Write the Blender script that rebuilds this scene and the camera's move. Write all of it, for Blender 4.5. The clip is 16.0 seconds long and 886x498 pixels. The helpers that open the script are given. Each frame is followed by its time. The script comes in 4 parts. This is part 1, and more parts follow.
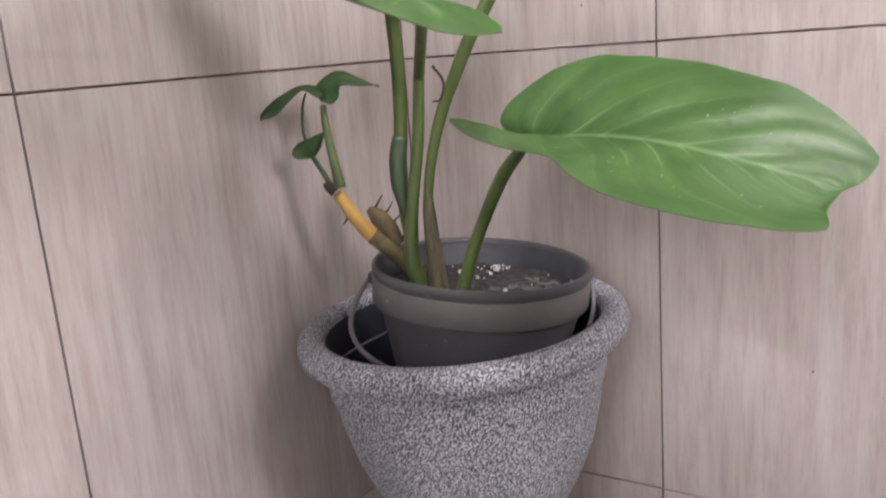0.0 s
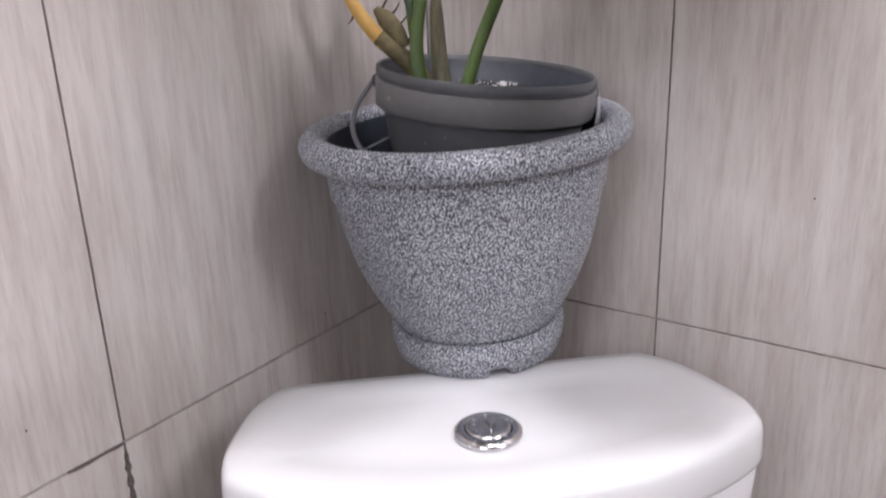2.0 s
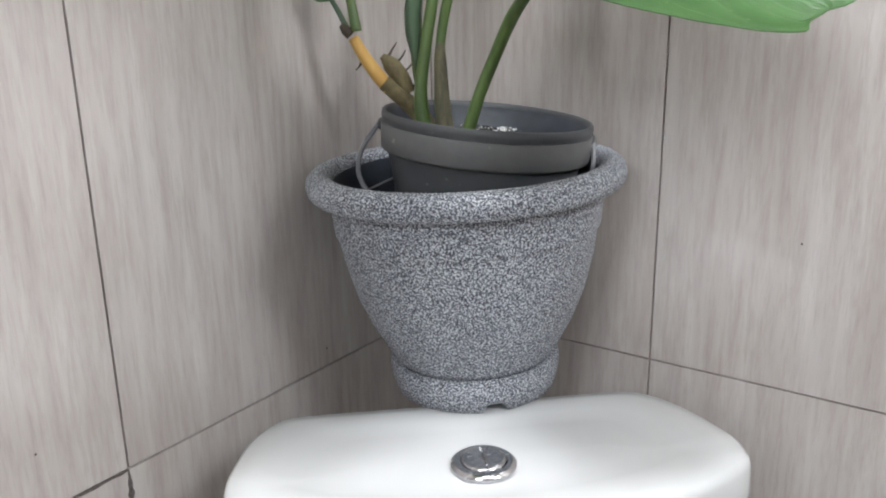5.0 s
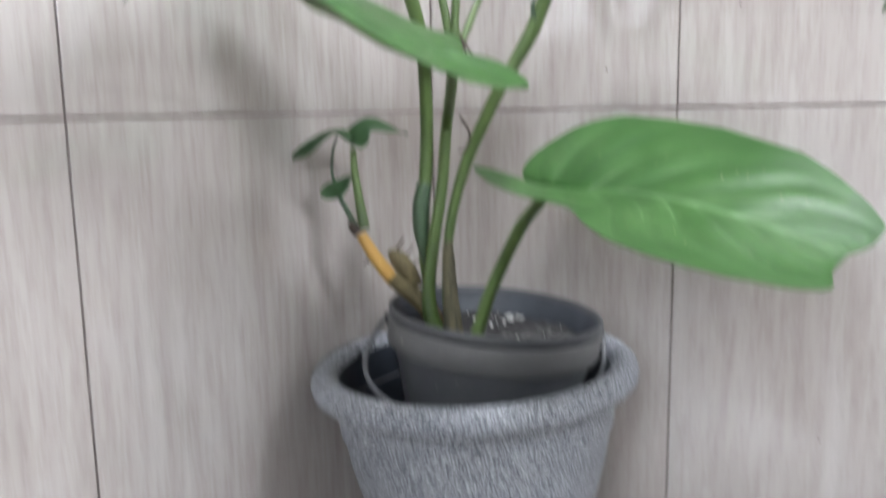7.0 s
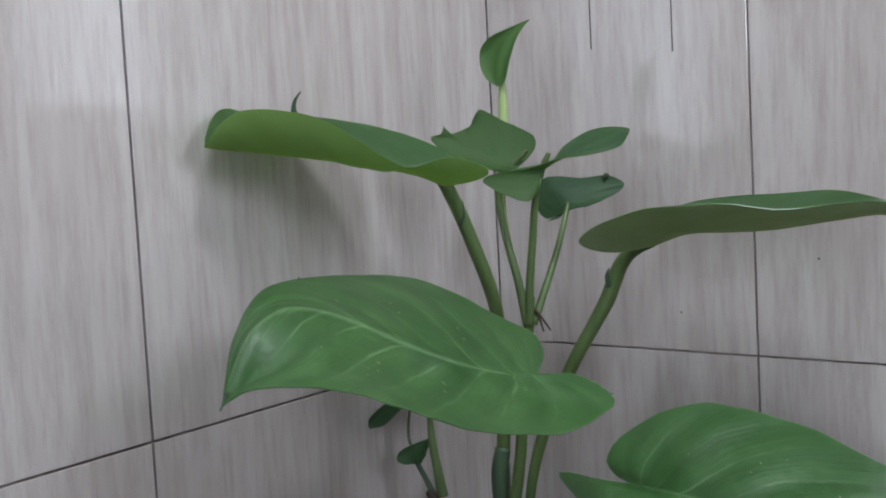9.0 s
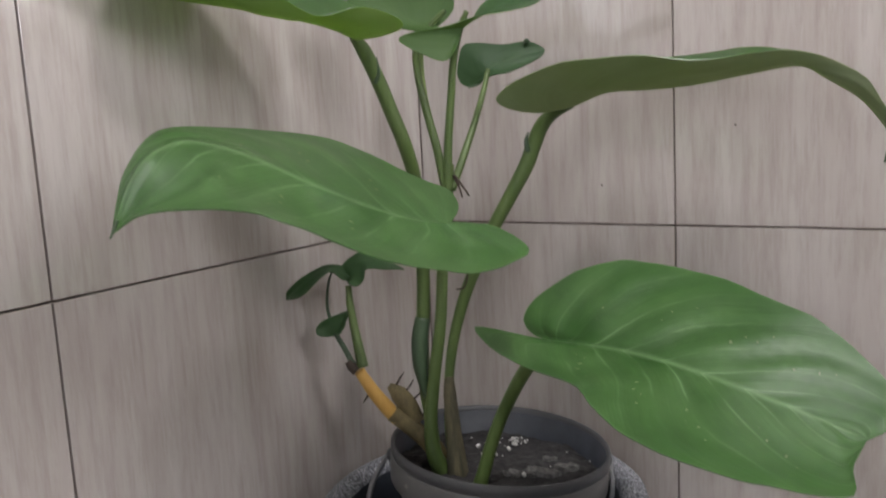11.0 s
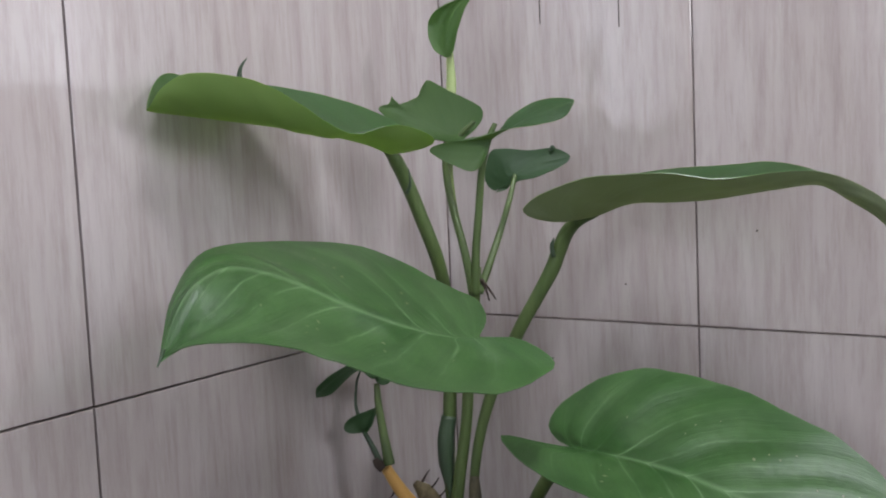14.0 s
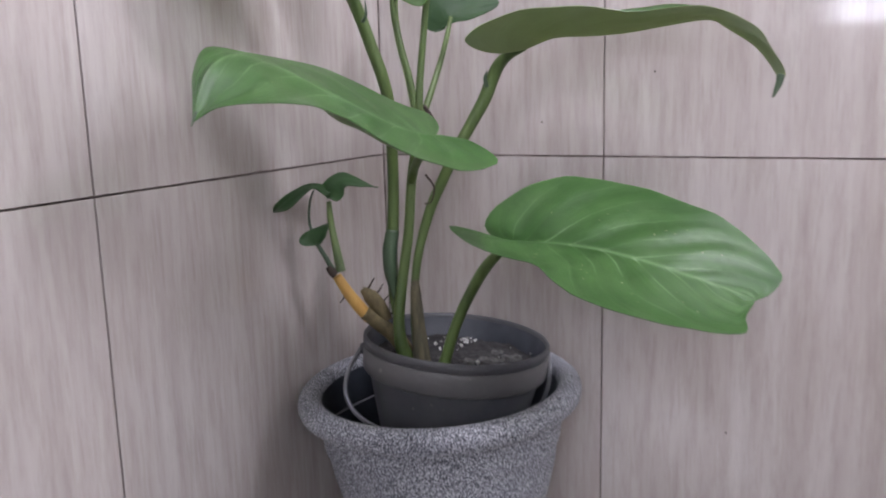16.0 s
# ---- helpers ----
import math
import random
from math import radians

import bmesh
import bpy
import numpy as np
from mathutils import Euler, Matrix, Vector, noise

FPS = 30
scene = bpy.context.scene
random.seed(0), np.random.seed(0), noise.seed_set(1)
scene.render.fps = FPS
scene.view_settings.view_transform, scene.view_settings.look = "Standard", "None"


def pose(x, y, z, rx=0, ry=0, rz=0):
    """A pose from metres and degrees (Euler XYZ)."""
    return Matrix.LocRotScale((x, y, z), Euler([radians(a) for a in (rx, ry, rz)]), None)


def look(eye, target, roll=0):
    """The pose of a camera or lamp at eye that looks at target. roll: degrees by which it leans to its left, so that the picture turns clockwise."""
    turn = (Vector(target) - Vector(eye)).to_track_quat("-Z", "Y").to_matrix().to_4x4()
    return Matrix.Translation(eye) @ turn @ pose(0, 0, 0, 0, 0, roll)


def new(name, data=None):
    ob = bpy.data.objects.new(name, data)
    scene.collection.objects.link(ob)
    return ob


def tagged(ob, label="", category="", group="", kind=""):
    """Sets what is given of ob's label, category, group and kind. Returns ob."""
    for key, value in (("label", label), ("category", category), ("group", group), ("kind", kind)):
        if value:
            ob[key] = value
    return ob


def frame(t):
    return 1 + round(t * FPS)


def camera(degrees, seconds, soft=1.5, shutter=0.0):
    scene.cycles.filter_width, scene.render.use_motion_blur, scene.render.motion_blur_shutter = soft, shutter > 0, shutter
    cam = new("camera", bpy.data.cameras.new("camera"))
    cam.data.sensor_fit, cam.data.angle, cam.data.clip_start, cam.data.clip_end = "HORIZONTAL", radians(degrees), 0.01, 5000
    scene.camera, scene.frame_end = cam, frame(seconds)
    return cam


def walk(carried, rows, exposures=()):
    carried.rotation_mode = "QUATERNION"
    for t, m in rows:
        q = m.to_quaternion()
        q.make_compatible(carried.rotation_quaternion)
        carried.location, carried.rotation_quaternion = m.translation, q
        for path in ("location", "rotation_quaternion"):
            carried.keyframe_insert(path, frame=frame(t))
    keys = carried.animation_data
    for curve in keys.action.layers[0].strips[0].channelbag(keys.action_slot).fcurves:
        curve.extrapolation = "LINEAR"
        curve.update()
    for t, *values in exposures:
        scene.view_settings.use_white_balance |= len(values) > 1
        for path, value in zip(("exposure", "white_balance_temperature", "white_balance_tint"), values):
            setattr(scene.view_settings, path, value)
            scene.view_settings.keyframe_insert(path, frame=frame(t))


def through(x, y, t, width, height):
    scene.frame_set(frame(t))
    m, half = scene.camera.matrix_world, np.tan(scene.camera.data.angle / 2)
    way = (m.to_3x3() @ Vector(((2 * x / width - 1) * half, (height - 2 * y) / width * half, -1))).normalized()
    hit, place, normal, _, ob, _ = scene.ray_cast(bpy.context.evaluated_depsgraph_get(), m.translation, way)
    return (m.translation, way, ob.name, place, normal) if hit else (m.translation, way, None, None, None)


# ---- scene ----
cam = camera(55.7, 16.0, soft=2.0, shutter=0.5)
PATH = [
    (0, (0.534, -0.767, 1.208), (-0.531, 0.862, 0.744), -4.4),
    (0.5, (0.538, -0.774, 1.189), (-0.542, 0.82, 0.648), -4.0),
    (1, (0.552, -0.778, 1.157), (-0.541, 0.79, 0.569), -2.5),
    (1.5, (0.558, -0.78, 1.139), (-0.534, 0.774, 0.511), -2.7),
    (2, (0.561, -0.78, 1.12), (-0.525, 0.76, 0.45), -2.0),
    (2.5, (0.566, -0.791, 1.082), (-0.535, 0.722, 0.374), -0.5),
    (3, (0.571, -0.798, 1.072), (-0.522, 0.694, 0.31), -0.9),
    (3.5, (0.563, -0.799, 1.099), (-0.538, 0.738, 0.448), -0.6),
    (4, (0.568, -0.799, 1.131), (-0.532, 0.784, 0.598), -0.3),
    (4.2, (0.577, -0.802, 1.127), (-0.542, 0.763, 0.584), -1.2),
    (6.5, (0.559, -0.8, 1.123), (-0.506, 0.785, 0.528), 0.2),
    (7, (0.545, -0.787, 1.201), (-0.562, 0.846, 0.875), -1.0),
    (7.5, (0.529, -0.784, 1.299), (-0.688, 0.794, 1.128), -4.6),
    (8, (0.524, -0.781, 1.359), (-0.712, 0.788, 1.251), -3.8),
    (10.3, (0.514, -0.773, 1.336), (-0.622, 0.865, 1.173), -1.0),
    (10.5, (0.519, -0.768, 1.323), (-0.595, 0.881, 1.127), -1.4),
    (11, (0.524, -0.763, 1.302), (-0.565, 0.89, 1.014), -3.1),
    (11.5, (0.534, -0.756, 1.287), (-0.556, 0.891, 0.971), -3.6),
    (12, (0.531, -0.761, 1.295), (-0.595, 0.869, 1.017), -3.9),
    (12.5, (0.532, -0.758, 1.303), (-0.591, 0.875, 1.035), -4.2),
    (13, (0.535, -0.766, 1.323), (-0.611, 0.86, 1.117), -4.2),
    (13.5, (0.537, -0.773, 1.33), (-0.589, 0.87, 1.148), -2.8),
    (14, (0.531, -0.777, 1.342), (-0.606, 0.861, 1.194), -2.6),
    (14.5, (0.534, -0.775, 1.337), (-0.583, 0.877, 1.183), -2.2),
    (15, (0.539, -0.775, 1.29), (-0.564, 0.87, 1.007), -1.0),
    (15.5, (0.551, -0.811, 1.269), (-0.488, 0.866, 0.938), -1.9),
    (16, (0.536, -0.908, 1.273), (-0.347, 0.849, 0.908), -1.5),
]
EXPOSURES = [
    (0, -0.02, 6650, 20),
    (0.5, 0.15, 6500, 18),
    (1.5, 0.16, 6250, 18),
    (3, -0.18, 6100, 12),
    (3.5, -0.13, 6150, 10),
    (4, 0.16, 6050, 8),
    (6.5, 0.00, 6100, 4),
    (7, 0.12, 5900, 6),
    (7.5, -0.62, 5600, 0),
    (8, -0.91, 5400, 4),
    (10.5, -1.02, 6350, 8),
    (11.5, -0.55, 6450, 12),
    (12.5, -0.59, 6300, 10),
    (13.5, -0.74, 6000, 16),
    (14, -0.87, 5950, 14),
    (14.5, -0.91, 5950, 14),
    (15, -0.83, 6200, 16),
    (15.5, -0.51, 6150, 16),
    (16, -0.44, 6000, 18),
]
walk(cam, [(t, look(eye, target, roll)) for t, eye, target, roll in PATH], EXPOSURES)

# ---- world and light ----
world = bpy.data.worlds.new("world")
scene.world = world
world.use_nodes = True
wn = world.node_tree.nodes
sky = wn.new("ShaderNodeTexSky")
sky.sky_type, sky.sun_disc, sky.sun_elevation, sky.sun_rotation = "NISHITA", False, radians(50), radians(140)
wn["Background"].inputs[1].default_value = 0.1
world.node_tree.links.new(sky.outputs[0], wn["Background"].inputs[0])


def area_lamp(name, m, sx, sy, watts, colour):
    lamp = bpy.data.lights.new(name, "AREA")
    lamp.shape, lamp.size, lamp.size_y, lamp.energy, lamp.color = "RECTANGLE", sx, sy, watts, colour
    ob = new(name, lamp)
    ob.matrix_world = m
    return ob


ROOM_X, ROOM_Y, ROOM_Z = 1.50, -1.90, 2.50
# windows: low and high corner of the opening along the wall and in height
BACK_WINDOW = ((0.40, 1.42), (1.00, 2.15))
LAMP = (0.58, -0.58)
# unseen opening, added with its lamp to brighten the left wall
FILL_WINDOW = ((-0.64, 1.62), (-0.26, 2.28))
area_lamp("side_fill_light", look((ROOM_X + 0.02, -0.45, 1.95), (0, -0.45, 1.95)), 0.32, 0.60, 11, (1.0, 0.98, 0.97))
area_lamp("ceiling_lamp_light", look((LAMP[0], LAMP[1], ROOM_Z - 0.065), (LAMP[0], LAMP[1], 0)), 0.28, 0.28, 21, (1.0, 0.96, 0.95))


# ---- materials ----
def material(name, rough=0.5, metal=0.0, colour=(0.5, 0.5, 0.5), spec=0.5):
    m = bpy.data.materials.new(name)
    m.use_nodes = True
    b = m.node_tree.nodes["Principled BSDF"]
    b.inputs["Roughness"].default_value, b.inputs["Metallic"].default_value = rough, metal
    b.inputs["Base Color"].default_value = (*colour, 1)
    b.inputs["Specular IOR Level"].default_value = spec
    return m, m.node_tree.nodes, m.node_tree.links, b


def node(nodes, kind, **values):
    n = nodes.new(kind)
    for key, value in values.items():
        n.inputs[key].default_value = value
    return n


def ramp(nodes, stops):
    r = nodes.new("ShaderNodeValToRGB")
    while len(r.color_ramp.elements) < len(stops):
        r.color_ramp.elements.new(0.5)
    for e, (at, c) in zip(r.color_ramp.elements, stops):
        e.position, e.color = at, (*c, 1)
    return r


def mixed(nodes, links, mode, factor, a, b):
    m = nodes.new("ShaderNodeMix")
    m.data_type, m.blend_type = "RGBA", mode
    for slot, value in ((0, factor), (6, a), (7, b)):
        if hasattr(value, "links"):
            links.new(value, m.inputs[slot])
        elif slot:
            m.inputs[slot].default_value = (*value, 1)
        else:
            m.inputs[slot].default_value = value
    return m.outputs[2]


def bump(nodes, links, b, height, strength, distance):
    n = node(nodes, "ShaderNodeBump", Strength=strength, Distance=distance)
    links.new(height, n.inputs["Height"])
    links.new(n.outputs[0], b.inputs["Normal"])


def coords(nodes, links, scale, seeded=False, kind="Object"):
    tc = nodes.new("ShaderNodeTexCoord")
    mp = nodes.new("ShaderNodeMapping")
    mp.inputs["Scale"].default_value = scale
    links.new(tc.outputs[kind], mp.inputs[0])
    if seeded:
        info = nodes.new("ShaderNodeObjectInfo")
        mul = nodes.new("ShaderNodeVectorMath")
        mul.operation = "MULTIPLY"
        mul.inputs[1].default_value = (37.0, 23.0, 11.0)
        links.new(info.outputs["Random"], mul.inputs[0])
        links.new(mul.outputs[0], mp.inputs["Location"])
    return mp.outputs[0]


def tile_material():
    m, n, l, b = material("wood_look_tile", 0.06, spec=0.9)
    broad = node(n, "ShaderNodeTexNoise", Scale=1.0, Detail=4.0, Roughness=0.6)
    l.new(coords(n, l, (44, 44, 3.6), True), broad.inputs["Vector"])
    fine = node(n, "ShaderNodeTexNoise", Scale=1.0, Detail=6.0, Roughness=0.75)
    l.new(coords(n, l, (150, 150, 14.0), True), fine.inputs["Vector"])
    cloud = node(n, "ShaderNodeTexNoise", Scale=4.0, Detail=2.0)
    l.new(coords(n, l, (1, 1, 0.6), True), cloud.inputs["Vector"])
    c1 = ramp(n, [(0.30, (0.418, 0.378, 0.355)), (0.50, (0.466, 0.428, 0.403)), (0.72, (0.520, 0.492, 0.470))])
    l.new(broad.outputs[0], c1.inputs[0])
    c2 = ramp(n, [(0.30, (0.80, 0.77, 0.75)), (0.55, (1, 1, 1)), (0.75, (1.0, 1.0, 1.0))])
    l.new(fine.outputs[0], c2.inputs[0])
    c3 = ramp(n, [(0.3, (0.92, 0.90, 0.89)), (0.7, (1, 1, 1))])
    l.new(cloud.outputs[0], c3.inputs[0])
    out = mixed(n, l, "MULTIPLY", 0.9, c1.outputs[0], c2.outputs[0])
    out = mixed(n, l, "MULTIPLY", 1.0, out, c3.outputs[0])
    l.new(out, b.inputs["Base Color"])
    bump(n, l, b, fine.outputs[0], 0.05, 0.001)
    return m


def grout_material():
    m, n, l, b = material("grout", 0.9, spec=0.2)
    t = node(n, "ShaderNodeTexNoise", Scale=60.0, Detail=5.0)
    l.new(coords(n, l, (1, 1, 1)), t.inputs["Vector"])
    c = ramp(n, [(0.3, (0.17, 0.135, 0.125)), (0.7, (0.36, 0.30, 0.285))])
    l.new(t.outputs[0], c.inputs[0])
    l.new(c.outputs[0], b.inputs["Base Color"])
    bump(n, l, b, t.outputs[0], 0.5, 0.002)
    return m


def plaster_material(name, colour):
    m, n, l, b = material(name, 0.8)
    t = node(n, "ShaderNodeTexNoise", Scale=18.0, Detail=6.0)
    l.new(coords(n, l, (1, 1, 1)), t.inputs["Vector"])
    c = ramp(n, [(0.3, tuple(0.92 * v for v in colour)), (0.7, colour)])
    l.new(t.outputs[0], c.inputs[0])
    l.new(c.outputs[0], b.inputs["Base Color"])
    bump(n, l, b, t.outputs[0], 0.15, 0.003)
    return m


def granite_plastic_material():
    m, n, l, b = material("speckled_grey_plastic", 0.55)
    at = coords(n, l, (1, 1, 1))
    cells = node(n, "ShaderNodeTexNoise", Scale=660.0, Detail=1.2, Roughness=0.6)
    l.new(at, cells.inputs["Vector"])
    c = ramp(n, [(0.38, (0.036, 0.039, 0.049)), (0.47, (0.145, 0.153, 0.175)), (0.535, (0.25, 0.257, 0.28)), (0.61, (0.57, 0.58, 0.61))])
    l.new(cells.outputs[0], c.inputs[0])
    dust = node(n, "ShaderNodeTexNoise", Scale=9.0, Detail=3.0)
    l.new(at, dust.inputs["Vector"])
    c3 = ramp(n, [(0.3, (0.82, 0.82, 0.84)), (0.7, (1, 1, 1))])
    l.new(dust.outputs[0], c3.inputs[0])
    l.new(mixed(n, l, "MULTIPLY", 1.0, c.outputs[0], c3.outputs[0]), b.inputs["Base Color"])
    bump(n, l, b, cells.outputs[0], 0.15, 0.001)
    return m


def bucket_material(name, low, high):
    m, n, l, b = material(name, 0.5)
    at = coords(n, l, (1, 1, 1))
    dust = node(n, "ShaderNodeTexNoise", Scale=14.0, Detail=6.0, Roughness=0.65)
    l.new(at, dust.inputs["Vector"])
    c = ramp(n, [(0.35, low), (0.68, high)])
    l.new(dust.outputs[0], c.inputs[0])
    specks = node(n, "ShaderNodeTexNoise", Scale=90.0, Detail=2.0)
    l.new(at, specks.inputs["Vector"])
    s = ramp(n, [(0.70, (0, 0, 0)), (0.78, (1, 1, 1))])
    l.new(specks.outputs[0], s.inputs[0])
    l.new(mixed(n, l, "MIX", s.outputs[0], c.outputs[0], (0.22, 0.21, 0.19)), b.inputs["Base Color"])
    r = ramp(n, [(0.3, (0.38, 0.38, 0.38)), (0.7, (0.6, 0.6, 0.6))])
    l.new(dust.outputs[0], r.inputs[0])
    l.new(r.outputs[0], b.inputs["Roughness"])
    bump(n, l, b, dust.outputs[0], 0.1, 0.002)
    return m


def ceramic_material():
    m, n, l, b = material("white_glazed_ceramic", 0.14, colour=(0.80, 0.79, 0.78))
    t = node(n, "ShaderNodeTexNoise", Scale=7.0, Detail=3.0)
    l.new(coords(n, l, (1, 1, 1)), t.inputs["Vector"])
    c = ramp(n, [(0.3, (0.61, 0.61, 0.603)), (0.7, (0.66, 0.66, 0.653))])
    l.new(t.outputs[0], c.inputs[0])
    l.new(c.outputs[0], b.inputs["Base Color"])
    bump(n, l, b, t.outputs[0], 0.02, 0.01)
    return m


def chrome_material():
    m, n, l, b = material("chrome", 0.12, 1.0, (0.62, 0.62, 0.64))
    t = node(n, "ShaderNodeTexNoise", Scale=180.0, Detail=4.0)
    l.new(coords(n, l, (1, 1, 1)), t.inputs["Vector"])
    r = ramp(n, [(0.35, (0.08, 0.08, 0.08)), (0.7, (0.30, 0.30, 0.30))])
    l.new(t.outputs[0], r.inputs[0])
    l.new(r.outputs[0], b.inputs["Roughness"])
    return m


def leaf_material(name, top, pale, vein, through=0.22, rough=0.34, shine=0.55, relief=0.4, glow_colour=None):
    """Leaf skin: UV u runs along the midrib, v across it with the midrib at 0.5."""
    m, n, l, b = material(name, rough, spec=shine)
    tc = n.new("ShaderNodeTexCoord")
    sep = n.new("ShaderNodeSeparateXYZ")
    l.new(tc.outputs["UV"], sep.inputs[0])

    def maths(op, a, c=None):
        k = n.new("ShaderNodeMath")
        k.operation = op
        for slot, value in ((0, a), (1, c)):
            if value is None:
                continue
            if hasattr(value, "links"):
                l.new(value, k.inputs[slot])
            else:
                k.inputs[slot].default_value = value
        return k.outputs[0]

    off = maths("ABSOLUTE", maths("SUBTRACT", sep.outputs[1], 0.5))
    wob = node(n, "ShaderNodeTexNoise", Scale=16.0, Detail=2.0)
    l.new(coords(n, l, (1, 1, 1)), wob.inputs["Vector"])
    skew = maths("SUBTRACT", sep.outputs[0], maths("MULTIPLY", maths("POWER", off, 0.8), 0.72))
    skew = maths("ADD", skew, maths("MULTIPLY", wob.outputs[0], 0.05))
    saw = maths("ABSOLUTE", maths("SUBTRACT", maths("FRACT", maths("MULTIPLY", skew, 9.0)), 0.5))
    side = ramp(n, [(0.0, (1, 1, 1)), (0.03, (0.3, 0.3, 0.3)), (0.08, (0, 0, 0))])
    l.new(saw, side.inputs[0])
    fade = ramp(n, [(0.0, (1, 1, 1)), (0.42, (0.25, 0.25, 0.25)), (0.5, (0, 0, 0))])
    l.new(off, fade.inputs[0])
    rib = ramp(n, [(0.0, (1, 1, 1)), (0.008, (0.6, 0.6, 0.6)), (0.02, (0, 0, 0))])
    l.new(off, rib.inputs[0])
    patch = node(n, "ShaderNodeTexNoise", Scale=24.0, Detail=5.0, Roughness=0.6)
    l.new(coords(n, l, (1, 1, 1), True), patch.inputs["Vector"])
    base = ramp(n, [(0.32, top), (0.72, pale)])
    l.new(patch.outputs[0], base.inputs[0])
    broken = ramp(n, [(0.38, (0.1, 0.1, 0.1)), (0.58, (1, 1, 1))])
    blotch = node(n, "ShaderNodeTexNoise", Scale=30.0, Detail=2.0)
    l.new(coords(n, l, (1, 1, 1)), blotch.inputs["Vector"])
    l.new(blotch.outputs[0], broken.inputs[0])
    lines = mixed(n, l, "MULTIPLY", 1.0, side.outputs[0], fade.outputs[0])
    lines = mixed(n, l, "MULTIPLY", 1.0, lines, broken.outputs[0])
    lines = mixed(n, l, "ADD", 1.0, lines, mixed(n, l, "MULTIPLY", 1.0, rib.outputs[0], (0.60, 0.60, 0.60)))
    wave = maths("SINE", maths("MULTIPLY", skew, 9.0 * 6.2832))
    k = 0.22 * relief
    band = ramp(n, [(0.0, (1 - k, 1 - 0.9 * k, 1 - k)), (1.0, (1 + k, 1 + 0.8 * k, 1 + k))])
    l.new(maths("ADD", maths("MULTIPLY", wave, 0.5), 0.5), band.inputs[0])
    skin = mixed(n, l, "MULTIPLY", 1.0, base.outputs[0], band.outputs[0])
    across_veins = n.new("ShaderNodeCombineXYZ")
    l.new(maths("MULTIPLY", skew, 95.0), across_veins.inputs[0])
    l.new(maths("MULTIPLY", sep.outputs[1], 5.0), across_veins.inputs[1])
    hair = node(n, "ShaderNodeTexNoise", Scale=1.0, Detail=4.0, Roughness=0.6)
    l.new(across_veins.outputs[0], hair.inputs["Vector"])
    h = 0.26 * relief
    hairs = ramp(n, [(0.30, (1 - h, 1 - h, 1 - h)), (0.50, (1, 1, 1)), (0.72, (1 + 1.6 * h, 1 + h, 1 + 1.6 * h))])
    l.new(hair.outputs[0], hairs.inputs[0])
    skin = mixed(n, l, "MULTIPLY", 1.0, skin, hairs.outputs[0])
    scuff = node(n, "ShaderNodeTexNoise", Scale=38.0, Detail=6.0, Roughness=0.7)
    l.new(coords(n, l, (1, 1, 1), True), scuff.inputs["Vector"])
    scuffs = ramp(n, [(0.63, (0, 0, 0)), (0.85, (relief, relief, relief))])
    l.new(scuff.outputs[0], scuffs.inputs[0])
    outer = ramp(n, [(0.15, (0, 0, 0)), (0.45, (1, 1, 1))])
    l.new(off, outer.inputs[0])
    skin = mixed(n, l, "MIX", mixed(n, l, "MULTIPLY", 1.0, scuffs.outputs[0], outer.outputs[0]), skin, vein)
    margin = ramp(n, [(0.490, (0, 0, 0)), (0.5, (0.3, 0.3, 0.3))])
    l.new(off, margin.inputs[0])
    skin = mixed(n, l, "MIX", margin.outputs[0], skin, vein)
    l.new(mixed(n, l, "MIX", lines, skin, vein), b.inputs["Base Color"])
    bump(n, l, b, maths("ADD", maths("MULTIPLY", wave, 0.22), maths("ADD", maths("MULTIPLY", hair.outputs[0], 0.5), maths("MULTIPLY", patch.outputs[0], 0.5))), relief, 0.002)
    glow = n.new("ShaderNodeBsdfTranslucent")
    glow.inputs[0].default_value = (*(glow_colour or (pale[0] * 2.2, pale[1] * 1.9, pale[2] * 2.0)), 1)
    mix = n.new("ShaderNodeMixShader")
    mix.inputs[0].default_value = through
    l.new(b.outputs[0], mix.inputs[1])
    l.new(glow.outputs[0], mix.inputs[2])
    l.new(mix.outputs[0], n["Material Output"].inputs[0])
    return m


def stem_material(name, low, high, rough=0.45, scale=(60, 60, 8)):
    m, n, l, b = material(name, rough)
    t = node(n, "ShaderNodeTexNoise", Scale=1.0, Detail=5.0, Roughness=0.65)
    l.new(coords(n, l, scale), t.inputs["Vector"])
    c = ramp(n, [(0.32, low), (0.68, high)])
    l.new(t.outputs[0], c.inputs[0])
    l.new(c.outputs[0], b.inputs["Base Color"])
    bump(n, l, b, t.outputs[0], 0.2, 0.002)
    return m


TILE, GROUT = tile_material(), grout_material()
PLASTER = plaster_material("white_plaster", (0.78, 0.77, 0.76))
BEIGE = plaster_material("beige_wall_paint", (0.40, 0.37, 0.35))
FLOOR = plaster_material("grey_floor_tile", (0.36, 0.34, 0.33))
GRANITE, CERAMIC, CHROME = granite_plastic_material(), ceramic_material(), chrome_material()
BUCKET = bucket_material("dark_grey_plastic", (0.062, 0.064, 0.070), (0.098, 0.098, 0.102))
COLLAR = bucket_material("dusty_grey_plastic", (0.096, 0.094, 0.094), (0.142, 0.138, 0.135))
LEAF = leaf_material("green_leaf", (0.024, 0.083, 0.013), (0.054, 0.132, 0.032), (0.16, 0.28, 0.12), 0.16, 0.40, 0.55, 0.38)
LEAF_THIN = leaf_material("thin_green_leaf", (0.026, 0.080, 0.022), (0.052, 0.125, 0.044), (0.12, 0.22, 0.09), 0.38, 0.30, 0.7, 0.3, (0.44, 0.60, 0.20))
